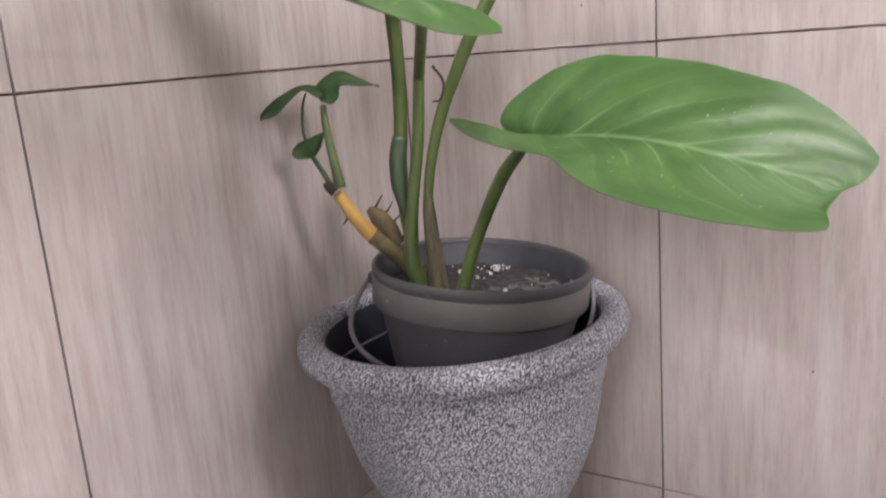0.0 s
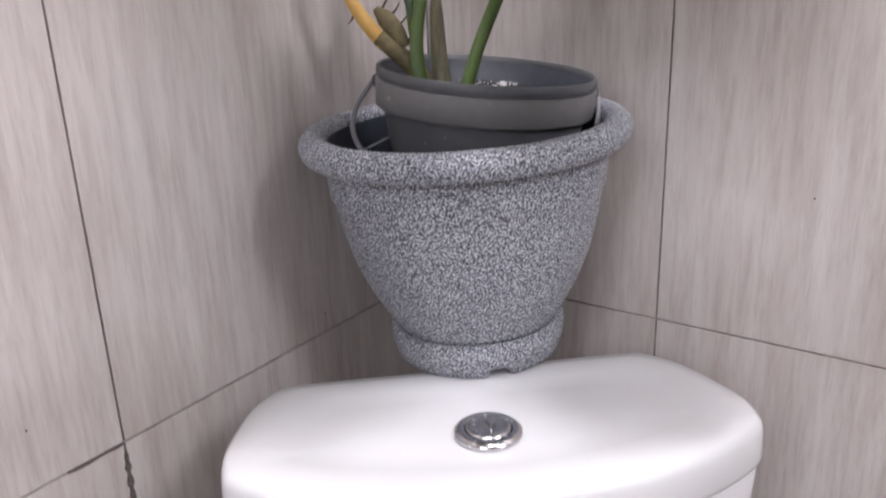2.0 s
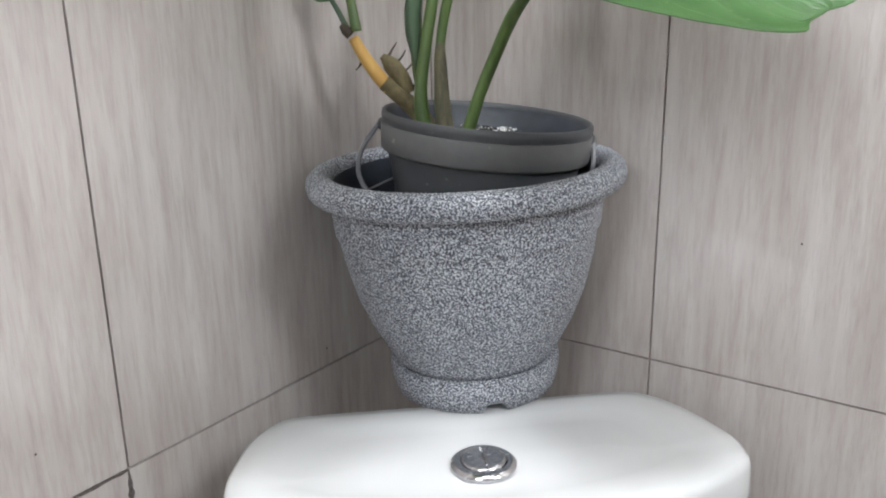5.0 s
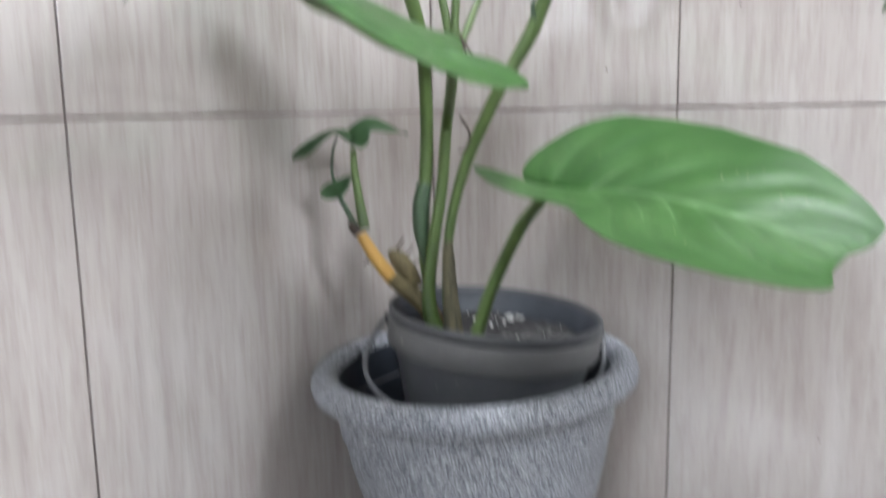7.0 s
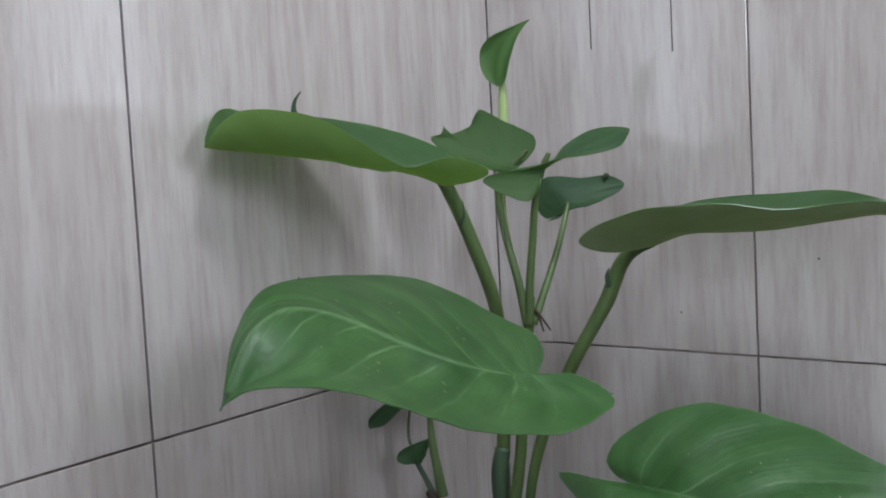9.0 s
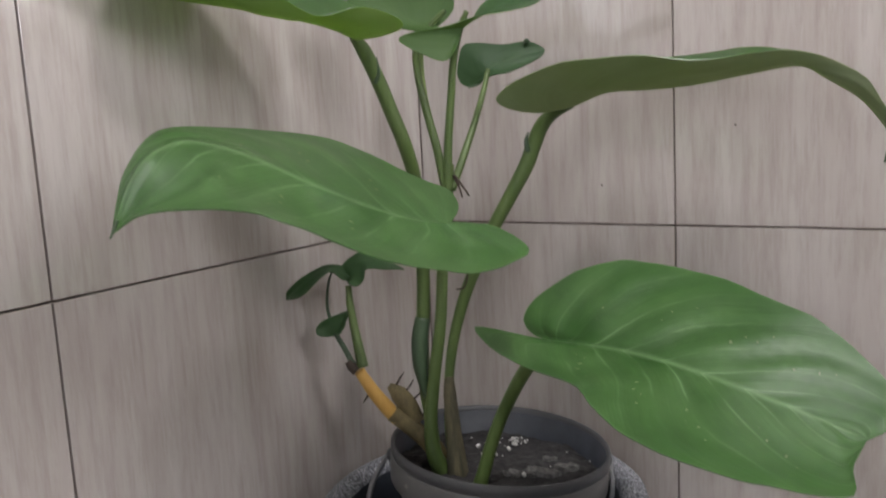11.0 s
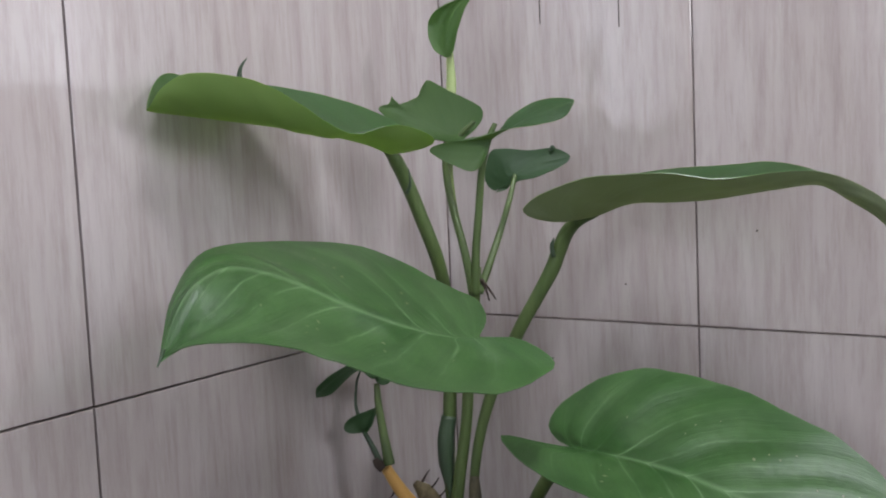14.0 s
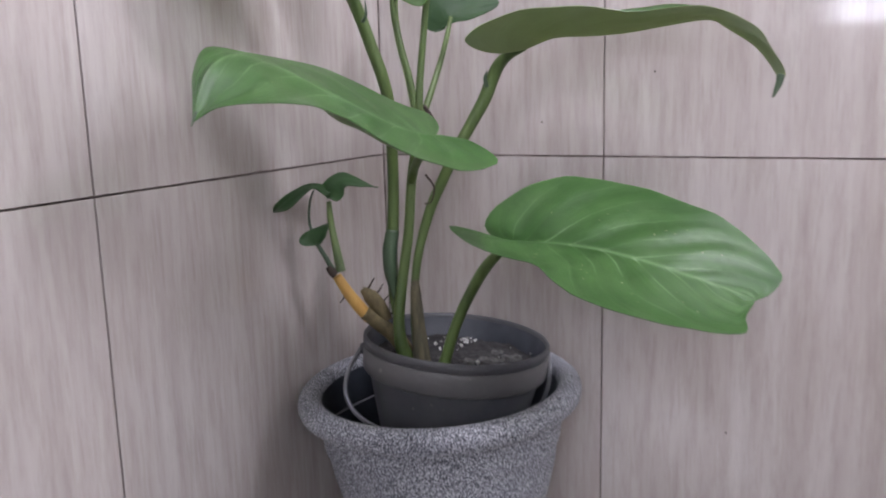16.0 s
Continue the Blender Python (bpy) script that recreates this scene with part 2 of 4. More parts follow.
LEAF_MID = leaf_material("plain_green_leaf", (0.060, 0.125, 0.034), (0.092, 0.170, 0.052), (0.12, 0.20, 0.07), 0.50, 0.5, 0.3, 0.15)
LEAF_DARK = leaf_material("dark_green_leaf", (0.022, 0.062, 0.020), (0.042, 0.092, 0.032), (0.06, 0.11, 0.04), 0.25, 0.5, 0.35, 0.1)
LEAF_FRESH = leaf_material("fresh_leaf_underside", (0.170, 0.265, 0.072), (0.215, 0.315, 0.098), (0.23, 0.33, 0.11), 0.60, 0.45, 0.4, 0.12, (0.46, 0.64, 0.18))
LEAF_YOUNG = leaf_material("unfurling_leaf", (0.075, 0.165, 0.040), (0.115, 0.215, 0.062), (0.15, 0.25, 0.09), 0.5, 0.42, 0.4, 0.12)
LEAF_BACK = leaf_material("pale_leaf_underside", (0.150, 0.190, 0.105), (0.205, 0.245, 0.145), (0.24, 0.29, 0.17), 0.35, 0.55, 0.3, 0.2)
STEM = stem_material("green_stem", (0.046, 0.080, 0.018), (0.090, 0.138, 0.036))
STEM_DARK = stem_material("dark_stem", (0.022, 0.045, 0.022), (0.05, 0.085, 0.04))
STEM_PALE = stem_material("pale_new_stem", (0.20, 0.30, 0.08), (0.36, 0.44, 0.18))
SHEATH = stem_material("dry_brown_sheath", (0.028, 0.028, 0.018), (0.12, 0.105, 0.055), 0.8, (160, 160, 10))
YELLOW = stem_material("yellowed_stem", (0.38, 0.21, 0.04), (0.54, 0.33, 0.085), 0.5, (40, 40, 15))
CANE = stem_material("brown_cane", (0.07, 0.055, 0.025), (0.17, 0.135, 0.06), 0.8, (90, 90, 60))
ROOT = stem_material("dark_root", (0.018, 0.012, 0.009), (0.05, 0.033, 0.022), 0.8)
SOIL = stem_material("dark_soil", (0.010, 0.010, 0.011), (0.036, 0.033, 0.033), 0.95, (130, 130, 130))
PERLITE = stem_material("white_perlite", (0.45, 0.44, 0.42), (0.72, 0.71, 0.69), 0.9, (200, 200, 200))
CRUST = stem_material("pale_soil_crust", (0.035, 0.034, 0.033), (0.15, 0.147, 0.14), 0.9, (260, 260, 260))
# near-black blue-grey for the inner walls of planter and bucket
INSIDE = stem_material("dark_inner_plastic", (0.016, 0.020, 0.028), (0.036, 0.042, 0.054), 0.5, (25, 25, 25))
LOST_GROUT = stem_material("bare_joint_mortar", (0.055, 0.046, 0.043), (0.13, 0.11, 0.10), 0.95, (240, 240, 240))
WIRE = material("grey_wire", 0.4, 0.0, (0.16, 0.16, 0.17))[0]
OPAL, on, ol, ob_ = material("opal_lamp", 0.5, colour=(0.9, 0.9, 0.9))
ob_.inputs["Emission Color"].default_value, ob_.inputs["Emission Strength"].default_value = (1, 0.96, 0.93, 1), 2.0
SKYLIGHT, sn, sl, sb = material("bright_sky", 1.0, colour=(0.8, 0.8, 0.8))
sb.inputs["Emission Color"].default_value, sb.inputs["Emission Strength"].default_value = (0.94, 0.96, 1, 1), 9.5
GLASS = material("window_glass", 0.02, colour=(1, 1, 1))[0]
GLASS.node_tree.nodes["Principled BSDF"].inputs["Transmission Weight"].default_value = 1.0


# ---- shapes ----
def mesh_of(name, bm, mat, smooth=True):
    bmesh.ops.recalc_face_normals(bm, faces=bm.faces)
    me = bpy.data.meshes.new(name)
    bm.to_mesh(me)
    bm.free()
    for m in mat if isinstance(mat, tuple) else (mat,):
        me.materials.append(m)
    if smooth:
        me.polygons.foreach_set("use_smooth", [True] * len(me.polygons))
    return me


def part(name, bm, mat, parent=None, label="", smooth=True):
    ob = new(name, mesh_of(name, bm, mat, smooth))
    ob.parent = parent
    return tagged(ob, label)


def thing(name, label, category, group="", kind=""):
    ob = new(name)
    ob.empty_display_size = 0.02
    return tagged(ob, label, category, group, kind)


def box(lo, hi, bevel=0.0):
    bm = bmesh.new()
    bmesh.ops.create_cube(bm, size=1)
    for v in bm.verts:
        v.co = Vector([l + (c + 0.5) * (h - l) for c, l, h in zip(v.co, lo, hi)])
    if bevel:
        bmesh.ops.bevel(bm, geom=bm.edges[:], offset=bevel, segments=2, affect="EDGES")
    return bm


def spline(points, count):
    """Catmull-Rom through the points, even in the parameter."""
    p = np.array(points, float)
    q = np.vstack([2 * p[0] - p[1], p, 2 * p[-1] - p[-2]])
    out = []
    for x in np.linspace(0, len(p) - 1, count):
        i = min(int(x), len(p) - 2)
        t = x - i
        a, b, c, d = q[i:i + 4]
        out.append(0.5 * (2 * b + (c - a) * t + (2 * a - 5 * b + 4 * c - d) * t * t + (3 * b - a - 3 * c + d) * t ** 3))
    return np.array(out)


def loft(rings, cap_start=True, cap_end=True):
    bm = bmesh.new()
    rows = [[bm.verts.new(p) for p in ring] for ring in rings]
    n = len(rows[0])
    for a, b in zip(rows, rows[1:]):
        for i in range(n):
            bm.faces.new((a[i], a[(i + 1) % n], b[(i + 1) % n], b[i]))
    if cap_start:
        bm.faces.new(rows[0][::-1])
    if cap_end:
        bm.faces.new(rows[-1])
    return bm


def lathe(profile, base, axis, segments=72, cap_start=True, cap_end=True):
    """Turns (radius, height) pairs round the axis that rises from base."""
    n = Vector(axis).normalized()
    u = n.cross(Vector((0, 1, 0))).normalized()
    w = n.cross(u)
    rings = [[Vector(base) + n * h + (u * math.cos(a) + w * math.sin(a)) * r for a in np.linspace(0, 2 * math.pi, segments, endpoint=False)] for r, h in profile]
    return loft(rings, cap_start, cap_end)


def tube(points, radii, segments=12, steps=8):
    """A round stem along a spline, with its radii spread evenly along it."""
    p = spline(points, (len(points) - 1) * steps + 1) if len(points) > 2 else np.linspace(points[0], points[1], steps)
    r = np.interp(np.linspace(0, 1, len(p)), np.linspace(0, 1, len(radii)), radii)
    rings, u = [], None
    for i, c in enumerate(p):
        t = Vector(p[min(i + 1, len(p) - 1)] - p[max(i - 1, 0)]).normalized()
        u = t.orthogonal() if u is None else (u - t * u.dot(t))
        u.normalize()
        w = t.cross(u)
        rings.append([Vector(c) + (u * math.cos(a) + w * math.sin(a)) * r[i] for a in np.linspace(0, 2 * math.pi, segments, endpoint=False)])
    return loft(rings)


def leaf_blade(mid, left, right, arch=(0.006, 0.006), ripple=0.0008, rows=44, across=9, thick=0.0007, waves=7):
    """A leaf blade from its midrib and its two edges, each half sagging and rippled along its side veins.
    The upper skin takes the first material, the underside the second."""
    m, lft, rgt = spline(mid, rows), spline(left, rows), spline(right, rows)
    top = []
    for i in range(rows):
        s = i / (rows - 1)
        along = Vector(m[min(i + 1, rows - 1)] - m[max(i - 1, 0)]).normalized()
        line = []
        for edge, bow, sign in ((lft, arch[0], -1), (rgt, arch[1], 1)):
            out = Vector(edge[i] - m[i]) * (1 + 0.010 * math.sin(29 * s + 3 * sign) * math.sin(11 * s) + 0.005 * math.sin(83 * s + sign))
            nrm = along.cross(out)
            if nrm.length < 1e-9:
                nrm = Vector((0, 0, 1))
            nrm.normalize()
            nrm *= sign
            half = []
            for k in range(1, across + 1):
                f = k / across
                wave = ripple * math.sin(2 * math.pi * (waves * (s - 0.28 * f)) + sign) * math.sin(math.pi * min(f * 1.1, 1)) + ripple * 0.8 * f * math.sin(23 * s + 2 * sign)
                fade = min(1.0, 5 * s * (1 - s) + 0.05) * min(1.0, out.length / 0.02)
                half.append(Vector(m[i]) + out * f + nrm * (bow * math.sin(math.pi * f) + wave) * fade)
            line.append(half)
        top.append(line[0][::-1] + [Vector(m[i])] + line[1])
    bm = bmesh.new()
    uv = bm.loops.layers.uv.new("UVMap")
    cols = 2 * across + 1
    grid = [[bm.verts.new(p) for p in row] for row in top]
    place = {v: (i / (rows - 1), j / (cols - 1)) for i, row in enumerate(grid) for j, v in enumerate(row)}
    for a, b in zip(grid, grid[1:]):
        for j in range(cols - 1):
            bm.faces.new((a[j], a[j + 1], b[j + 1], b[j]))
    bm.normal_update()
    below = {v: bm.verts.new(v.co - v.normal * thick) for row in grid for v in row}
    for v, w in below.items():
        place[w] = place[v]
    for f in list(bm.faces):
        bm.faces.new([below[v] for v in reversed(f.verts)]).material_index = 1
    ring = [grid[0][j] for j in range(cols)] + [grid[i][-1] for i in range(1, rows)] + [grid[-1][j] for j in range(cols - 2, -1, -1)] + [grid[i][0] for i in range(rows - 2, 0, -1)]
    for a, b in zip(ring, ring[1:] + ring[:1]):
        bm.faces.new((b, a, below[a], below[b]))
    rim = set(ring) | {below[v] for v in ring}
    for e in bm.edges:
        if e.verts[0] in rim and e.verts[1] in rim and (e.verts[0] in below) == (e.verts[1] in below):
            e.smooth = False
    for f in bm.faces:
        for loop in f.loops:
            loop[uv].uv = place[loop.vert]
    return bm


# ---- room ----
THICK = 0.12
TILE_H, TILE_GAP, TILE_DEPTH = 0.45, 0.0019, 0.006
LEFT_JOINT, RIGHT_JOINT, ROW_JOINT = -0.446, 0.2805, 1.2


def wall(name, lo, hi, label):
    return tagged(part(name, box(lo, hi), GROUT, label=label, smooth=False), label, "wall", kind="structure")


wall_left = wall("wall_left", (-THICK, ROOM_Y - THICK, 0), (-TILE_DEPTH + 0.0015, THICK, ROOM_Z), "wall clad in beige wood-look tiles with dark grout")
wall_right = wall("wall_right", (-TILE_DEPTH + 0.0015, TILE_DEPTH - 0.0015, 0), (ROOM_X + THICK, THICK, ROOM_Z), "wall clad in beige wood-look tiles with dark grout")


def window_wall(name, at, along, low, high, opening):
    """A plastered wall of THICK with a window opening, built of four butted blocks; at: its inner face."""
    (a0, b0), (a1, b1) = opening
    bm = bmesh.new()
    for a, b, z0, z1 in ((low, a0, 0, ROOM_Z), (a1, high, 0, ROOM_Z), (a0, a1, 0, b0), (a0, a1, b1, ROOM_Z)):
        piece = box((a, at - THICK, z0), (b, at, z1)) if along == "x" else box((at, a, z0), (at + THICK, b, z1))
        tmp = bpy.data.meshes.new("tmp")
        piece.to_mesh(tmp)
        piece.free()
        bm.from_mesh(tmp)
        bpy.data.meshes.remove(tmp)
    return tagged(part(name, bm, BEIGE, smooth=False), "plain beige plastered wall with a window opening", "wall", kind="structure")


def window(name, at, along, opening):
    """A white frame of four bars with one pane, and the bright sky behind it."""
    (a0, b0), (a1, b1) = opening
    w = thing(name, "white framed bathroom window with a clear pane", "window", kind="structure")

    def block(lo, hi, d0, d1, bevel=0.0):
        if along == "x":
            return box((lo[0], at - d1, lo[1]), (hi[0], at - d0, hi[1]), bevel)
        return box((at + d0, lo[0], lo[1]), (at + d1, hi[0], hi[1]), bevel)

    for lo, hi in (((a0, b0), (a0 + 0.03, b1)), ((a1 - 0.03, b0), (a1, b1)), ((a0 + 0.03, b0), (a1 - 0.03, b0 + 0.03)), ((a0 + 0.03, b1 - 0.03), (a1 - 0.03, b1))):
        part("window_frame", block(lo, hi, 0.03, 0.07, 0.003), PLASTER, w, smooth=False)
    pane = part("pane", block((a0 + 0.03, b0 + 0.03), (a1 - 0.03, b1 - 0.03), 0.048, 0.052), GLASS, w, smooth=False)
    pane.visible_shadow = False
    tagged(part("backdrop", block((a0 - 0.05, b0 - 0.05), (a1 + 0.05, b1 + 0.05), 0.18, 0.20), SKYLIGHT, smooth=False), "bright overcast sky outside the window", "sky", kind="structure")


window_wall("wall_far", ROOM_X, "y", ROOM_Y - THICK, 0, FILL_WINDOW)
window_wall("wall_back", ROOM_Y, "x", 0, ROOM_X, BACK_WINDOW)
window("window_1", ROOM_Y, "x", BACK_WINDOW)
# added out of view, only as a frame for the side fill
window("fill_window", ROOM_X, "y", FILL_WINDOW)
tagged(part("floor", box((-THICK, ROOM_Y - THICK, -0.1), (ROOM_X + THICK, THICK, 0)), FLOOR, smooth=False), "grey tiled bathroom floor", "floor", kind="structure")
tagged(part("ceiling", box((-THICK, ROOM_Y - THICK, ROOM_Z), (ROOM_X + THICK, THICK, ROOM_Z + 0.1)), PLASTER, smooth=False), "plain white ceiling", "ceiling", kind="structure")
lamp = thing("ceiling_light", "round white opal ceiling light that is lit", "ceiling light")
part("base", lathe([(0.19, 0), (0.19, 0.03)], (*LAMP, ROOM_Z - 0.031), (0, 0, 1)), PLASTER, lamp)
part("diffuser", lathe([(0.06, 0.0), (0.14, 0.006), (0.175, 0.022), (0.18, 0.03)], (*LAMP, ROOM_Z - 0.061), (0, 0, 1)), OPAL, lamp)


def tile_mesh(name, w, h, wall_x):
    """One tile, its face on the wall plane, its corner at the origin."""
    g = TILE_GAP / 2
    if wall_x:
        bm = box((-TILE_DEPTH, g, g), (0, w - g, h - g))
    else:
        bm = box((g, 0, g), (w - g, TILE_DEPTH, h - g))
    bmesh.ops.bevel(bm, geom=bm.edges[:], offset=0.0003, segments=1, affect="EDGES")
    return mesh_of(name, bm, TILE, smooth=False)


# ---- corner toilet with its cistern ----
U, V = Vector((math.cos(radians(42.8)), math.sin(radians(42.8)), 0)), Vector((math.sin(radians(42.8)), -math.cos(radians(42.8)), 0))
BACK = Vector((0.1695, -0.1992, 0))


def cistern_ring(scale, z, slope=0.0, sides=(1.0, 1.0)):
    """The cistern's outline: straight back, cut back corners, bowed front; the lid falls off to the rear."""
    half = [(0.0, 0.0), (0.08, 0.0), (0.14, 0.0), (0.170, 0.004), (0.186, 0.022), (0.199, 0.055), (0.206, 0.095), (0.210, 0.132), (0.209, 0.160), (0.201, 0.177), (0.16, 0.202), (0.11, 0.220), (0.055, 0.232), (0.0, 0.236)]
    pts = spline(half, 53)
    ring = []
    for u, v in [(u * sides[1], v) for u, v in pts] + [(-u * sides[0], v) for u, v in pts[-2:0:-1]]:
        w = 0.118 + (v - 0.118) * (1 - (1 - scale) * 1.75)
        ring.append(BACK + U * (u * scale) + V * w + Vector((0, 0, z - slope * max(0.0, 0.140 - w))))
    return ring


toilet = thing("toilet", "white glazed ceramic corner toilet cistern with push-button lid", "toilet")
lid = part("lid", loft([cistern_ring(c, z, k, (0.975, 1.0)) for c, z, k in ((0.93, 0.738, 0.10), (0.985, 0.734, 0.10), (0.998, 0.737, 0.12), (1.003, 0.742, 0.14), (1.0, 0.758, 0.15), (0.9965, 0.7665, 0.155), (0.988, 0.7725, 0.155), (0.968, 0.7756, 0.155), (0.90, 0.7764, 0.155), (0.84, 0.7758, 0.15), (0.78, 0.7732, 0.145), (0.72, 0.7708, 0.14), (0.66, 0.7700, 0.13), (0.50, 0.7702, 0.10))]), CERAMIC, toilet, "white ceramic lid with cut rear corners")
part("tank", loft([cistern_ring(c, z, k, (1.0, 1.035)) for c, z, k in ((0.80, 0.405, 0), (0.845, 0.41, 0), (0.86, 0.43, 0), (0.915, 0.58, 0), (0.955, 0.70, 0.05), (0.963, 0.736, 0.13))]), CERAMIC, toilet, "white ceramic tank that narrows downwards")
BC = BACK + V * 0.144 - U * 0.004


def oval(centre, a, b, z, count=48):
    return [centre + U * (a * math.cos(t)) + V * (b * math.sin(t)) + Vector((0, 0, z)) for t in np.linspace(0, 2 * math.pi, count, endpoint=False)]


bowl_c = BACK + V * 0.37
part("bowl", loft([oval(bowl_c + V * d, a, b, z) for d, a, b, z in ((-0.06, 0.10, 0.22, 0.0), (-0.06, 0.10, 0.215, 0.02), (-0.05, 0.10, 0.21, 0.15), (-0.02, 0.15, 0.24, 0.30), (0, 0.18, 0.26, 0.37), (0, 0.185, 0.265, 0.395), (0, 0.18, 0.26, 0.404), (0.02, 0.13, 0.18, 0.404), (0.02, 0.12, 0.17, 0.36), (0.0, 0.06, 0.08, 0.24))]), CERAMIC, toilet, "white ceramic bowl")
part("shelf", loft([[BC + U * a + V * b + Vector((0, 0, z)) for a, b in ((-0.15, -0.05), (0.15, -0.05), (0.15, 0.10), (-0.15, 0.10))] for z in (0.36, 0.405)]), CERAMIC, toilet, smooth=False)
button = part("flush_button", lathe([(0.0255, 0.0), (0.0262, 0.0015), (0.0262, 0.003), (0.0235, 0.0052), (0.0195, 0.0062), (0.0182, 0.0052), (0.0180, 0.0045)], BC + Vector((0, 0, 0.7708)), (0, 0, 1), 64), CHROME, toilet, "round chrome dual flush button")
for side in (-1, 1):
    bm = lathe([(0.0176, 0.004), (0.0176, 0.0062), (0.0165, 0.0072), (0.010, 0.0080), (0.0006, 0.0082)], BC + Vector((0, 0, 0.7708)), (0, 0, 1), 64)
    cut = U * side
    bmesh.ops.bisect_plane(bm, geom=bm.verts[:] + bm.edges[:] + bm.faces[:], plane_co=BC + cut * (0.0006 if side > 0 else 0.0006) + Vector((0, 0, 0.776)), plane_no=-cut, clear_outer=True)
    bmesh.ops.holes_fill(bm, edges=bm.edges[:])
    part("push_plate", bm, CHROME, button)

for place in ((0.2118, -0.4396, 0.732), (0.3790, -0.3043, 0.727), (0.4006, -0.2714, 0.727)):
    out = (Vector(place) - BACK - V * 0.10) * Vector((1, 1, 0))
    part("dirt_speck", lathe([(0.0013, -0.0012), (0.0011, 0.0004), (0.0005, 0.0007)], place, out, 9), LOST_GROUT, toilet)

# ---- planter wedged into the corner behind the cistern ----
POT_AXIS, POT_BASE = Vector((-0.036, -0.025, 1)).normalized(), Vector((0.1600, -0.1562, 0.757))
pot = thing("planter_pot", "grey speckled stone-look plastic planter with a rolled rim", "plant pot")
bm = lathe([(0.0760, 0.0355), (0.0785, 0.0396), (0.0868, 0.0536), (0.0980, 0.0746), (0.1092, 0.1026), (0.1174, 0.1352), (0.1214, 0.1612), (0.1218, 0.1630), (0.1243, 0.1640), (0.1246, 0.1665), (0.1262, 0.1841), (0.1292, 0.2010), (0.1240, 0.2075), (0.1195, 0.1865), (0.1090, 0.1375), (0.0800, 0.0746), (0.0680, 0.0396), (0.0617, 0.0233), (0.0205, 0.0233)], POT_BASE, POT_AXIS, 96)
part("pot_body", bm, GRANITE, pot)
bm = lathe([(0.1277, 0.1994), (0.1348, 0.1994), (0.1426, 0.2006), (0.1464, 0.2046), (0.1478, 0.2110), (0.1464, 0.2172), (0.1411, 0.2222), (0.1339, 0.2238), (0.1272, 0.2215), (0.1235, 0.2160), (0.1219, 0.2065), (0.1240, 0.2010)], POT_BASE, POT_AXIS, 96, False, False)
part("rim", bm, GRANITE, pot, "thick rolled speckled rim")
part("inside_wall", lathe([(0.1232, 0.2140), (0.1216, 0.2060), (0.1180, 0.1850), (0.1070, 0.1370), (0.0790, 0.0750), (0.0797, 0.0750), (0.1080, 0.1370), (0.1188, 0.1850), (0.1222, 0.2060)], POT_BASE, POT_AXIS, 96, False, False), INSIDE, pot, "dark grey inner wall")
bm = lathe([(0.0520, 0.0140), (0.0624, 0.0000), (0.0710, 0.0000), (0.0775, 0.0036), (0.0812, 0.0152), (0.0830, 0.0269), (0.0824, 0.0325), (0.0792, 0.0358), (0.0624, 0.0350)], POT_BASE, POT_AXIS, 96, True, True)
front = Vector((0.72, -0.69, 0)).normalized()
for v in bm.verts:
    d = v.co - POT_BASE
    flat = Vector((d.x, d.y, 0))
    if d.dot(POT_AXIS) < 0.012 and flat.length > 0.055 and flat.normalized().angle(front) < 0.115:
        v.co += POT_AXIS * 0.0075
part("foot", bm, GRANITE, pot, "stepped foot ring with a drain notch")
chip = lathe([(0.0022, 0.0), (0.0020, 0.0008), (0.0010, 0.0012)], (0.2690, -0.2500, 0.9690), (0.80, -0.61, 0.0), 10)
part("chip", chip, ROOT, pot, "small dark chip in the rim")

# ---- bucket in the planter ----
BK_AXIS, BK_TOP = Vector((0.077, 0.047, 1)).normalized(), Vector((0.162, -0.137, 1.020))
bucket = thing("plastic_bucket", "dark grey plastic bucket with wire handle used as flowerpot", "bucket")
part("bucket_body", lathe([(0.045, -0.150), (0.062, -0.151), (0.0645, -0.148), (0.0910, -0.036), (0.0912, -0.0345), (0.0950, -0.0325), (0.0955, -0.0315), (0.0965, -0.0115), (0.0972, -0.0105), (0.0972, -0.0085), (0.0984, -0.0070), (0.0982, -0.0015), (0.0970, 0.0), (0.0955, -0.0004), (0.0948, -0.004), (0.0925, -0.030), (0.0890, -0.036), (0.0825, -0.062), (0.0625, -0.144), (0.05, -0.146)], BK_TOP, BK_AXIS, 96), BUCKET, bucket, "dusty dark grey plastic shell")
part("collar", lathe([(0.0915, -0.0352), (0.0962, -0.0352), (0.0972, -0.0340), (0.0976, -0.0330), (0.0985, -0.0118), (0.0974, -0.0106), (0.0960, -0.0110), (0.0930, -0.0330)], BK_TOP, BK_AXIS, 96, False, False), COLLAR, bucket, "dusty lighter grey collar below the lip")
BU = (Vector((0.83, 0.56, 0)) - BK_AXIS * BK_AXIS.dot(Vector((0.83, 0.56, 0)))).normalized()
BF = BU.cross(BK_AXIS).normalized()
drop = (BF * 0.55 - BK_AXIS * 0.83).normalized()
hang = [BK_TOP - BK_AXIS * 0.016 + BU * (-0.1005 * math.cos(a) - (0.064 if a < 1.57 else 0.016) * math.cos(a) * math.sin(a)) + drop * (0.098 * math.sin(a)) for a in np.linspace(0, math.pi, 13)]
part("handle", tube([tuple(p) for p in hang], [0.0024, 0.0024], 10, 4), WIRE, bucket, "thin grey wire bail handle hanging down")
for side in (-1, 1):
    c = BK_TOP - BK_AXIS * 0.016 + BU * (side * 0.095)
    part("handle_lug", lathe([(0.006, 0), (0.006, 0.004), (0.004, 0.0065)], c, BU * side, 20), BUCKET, bucket)

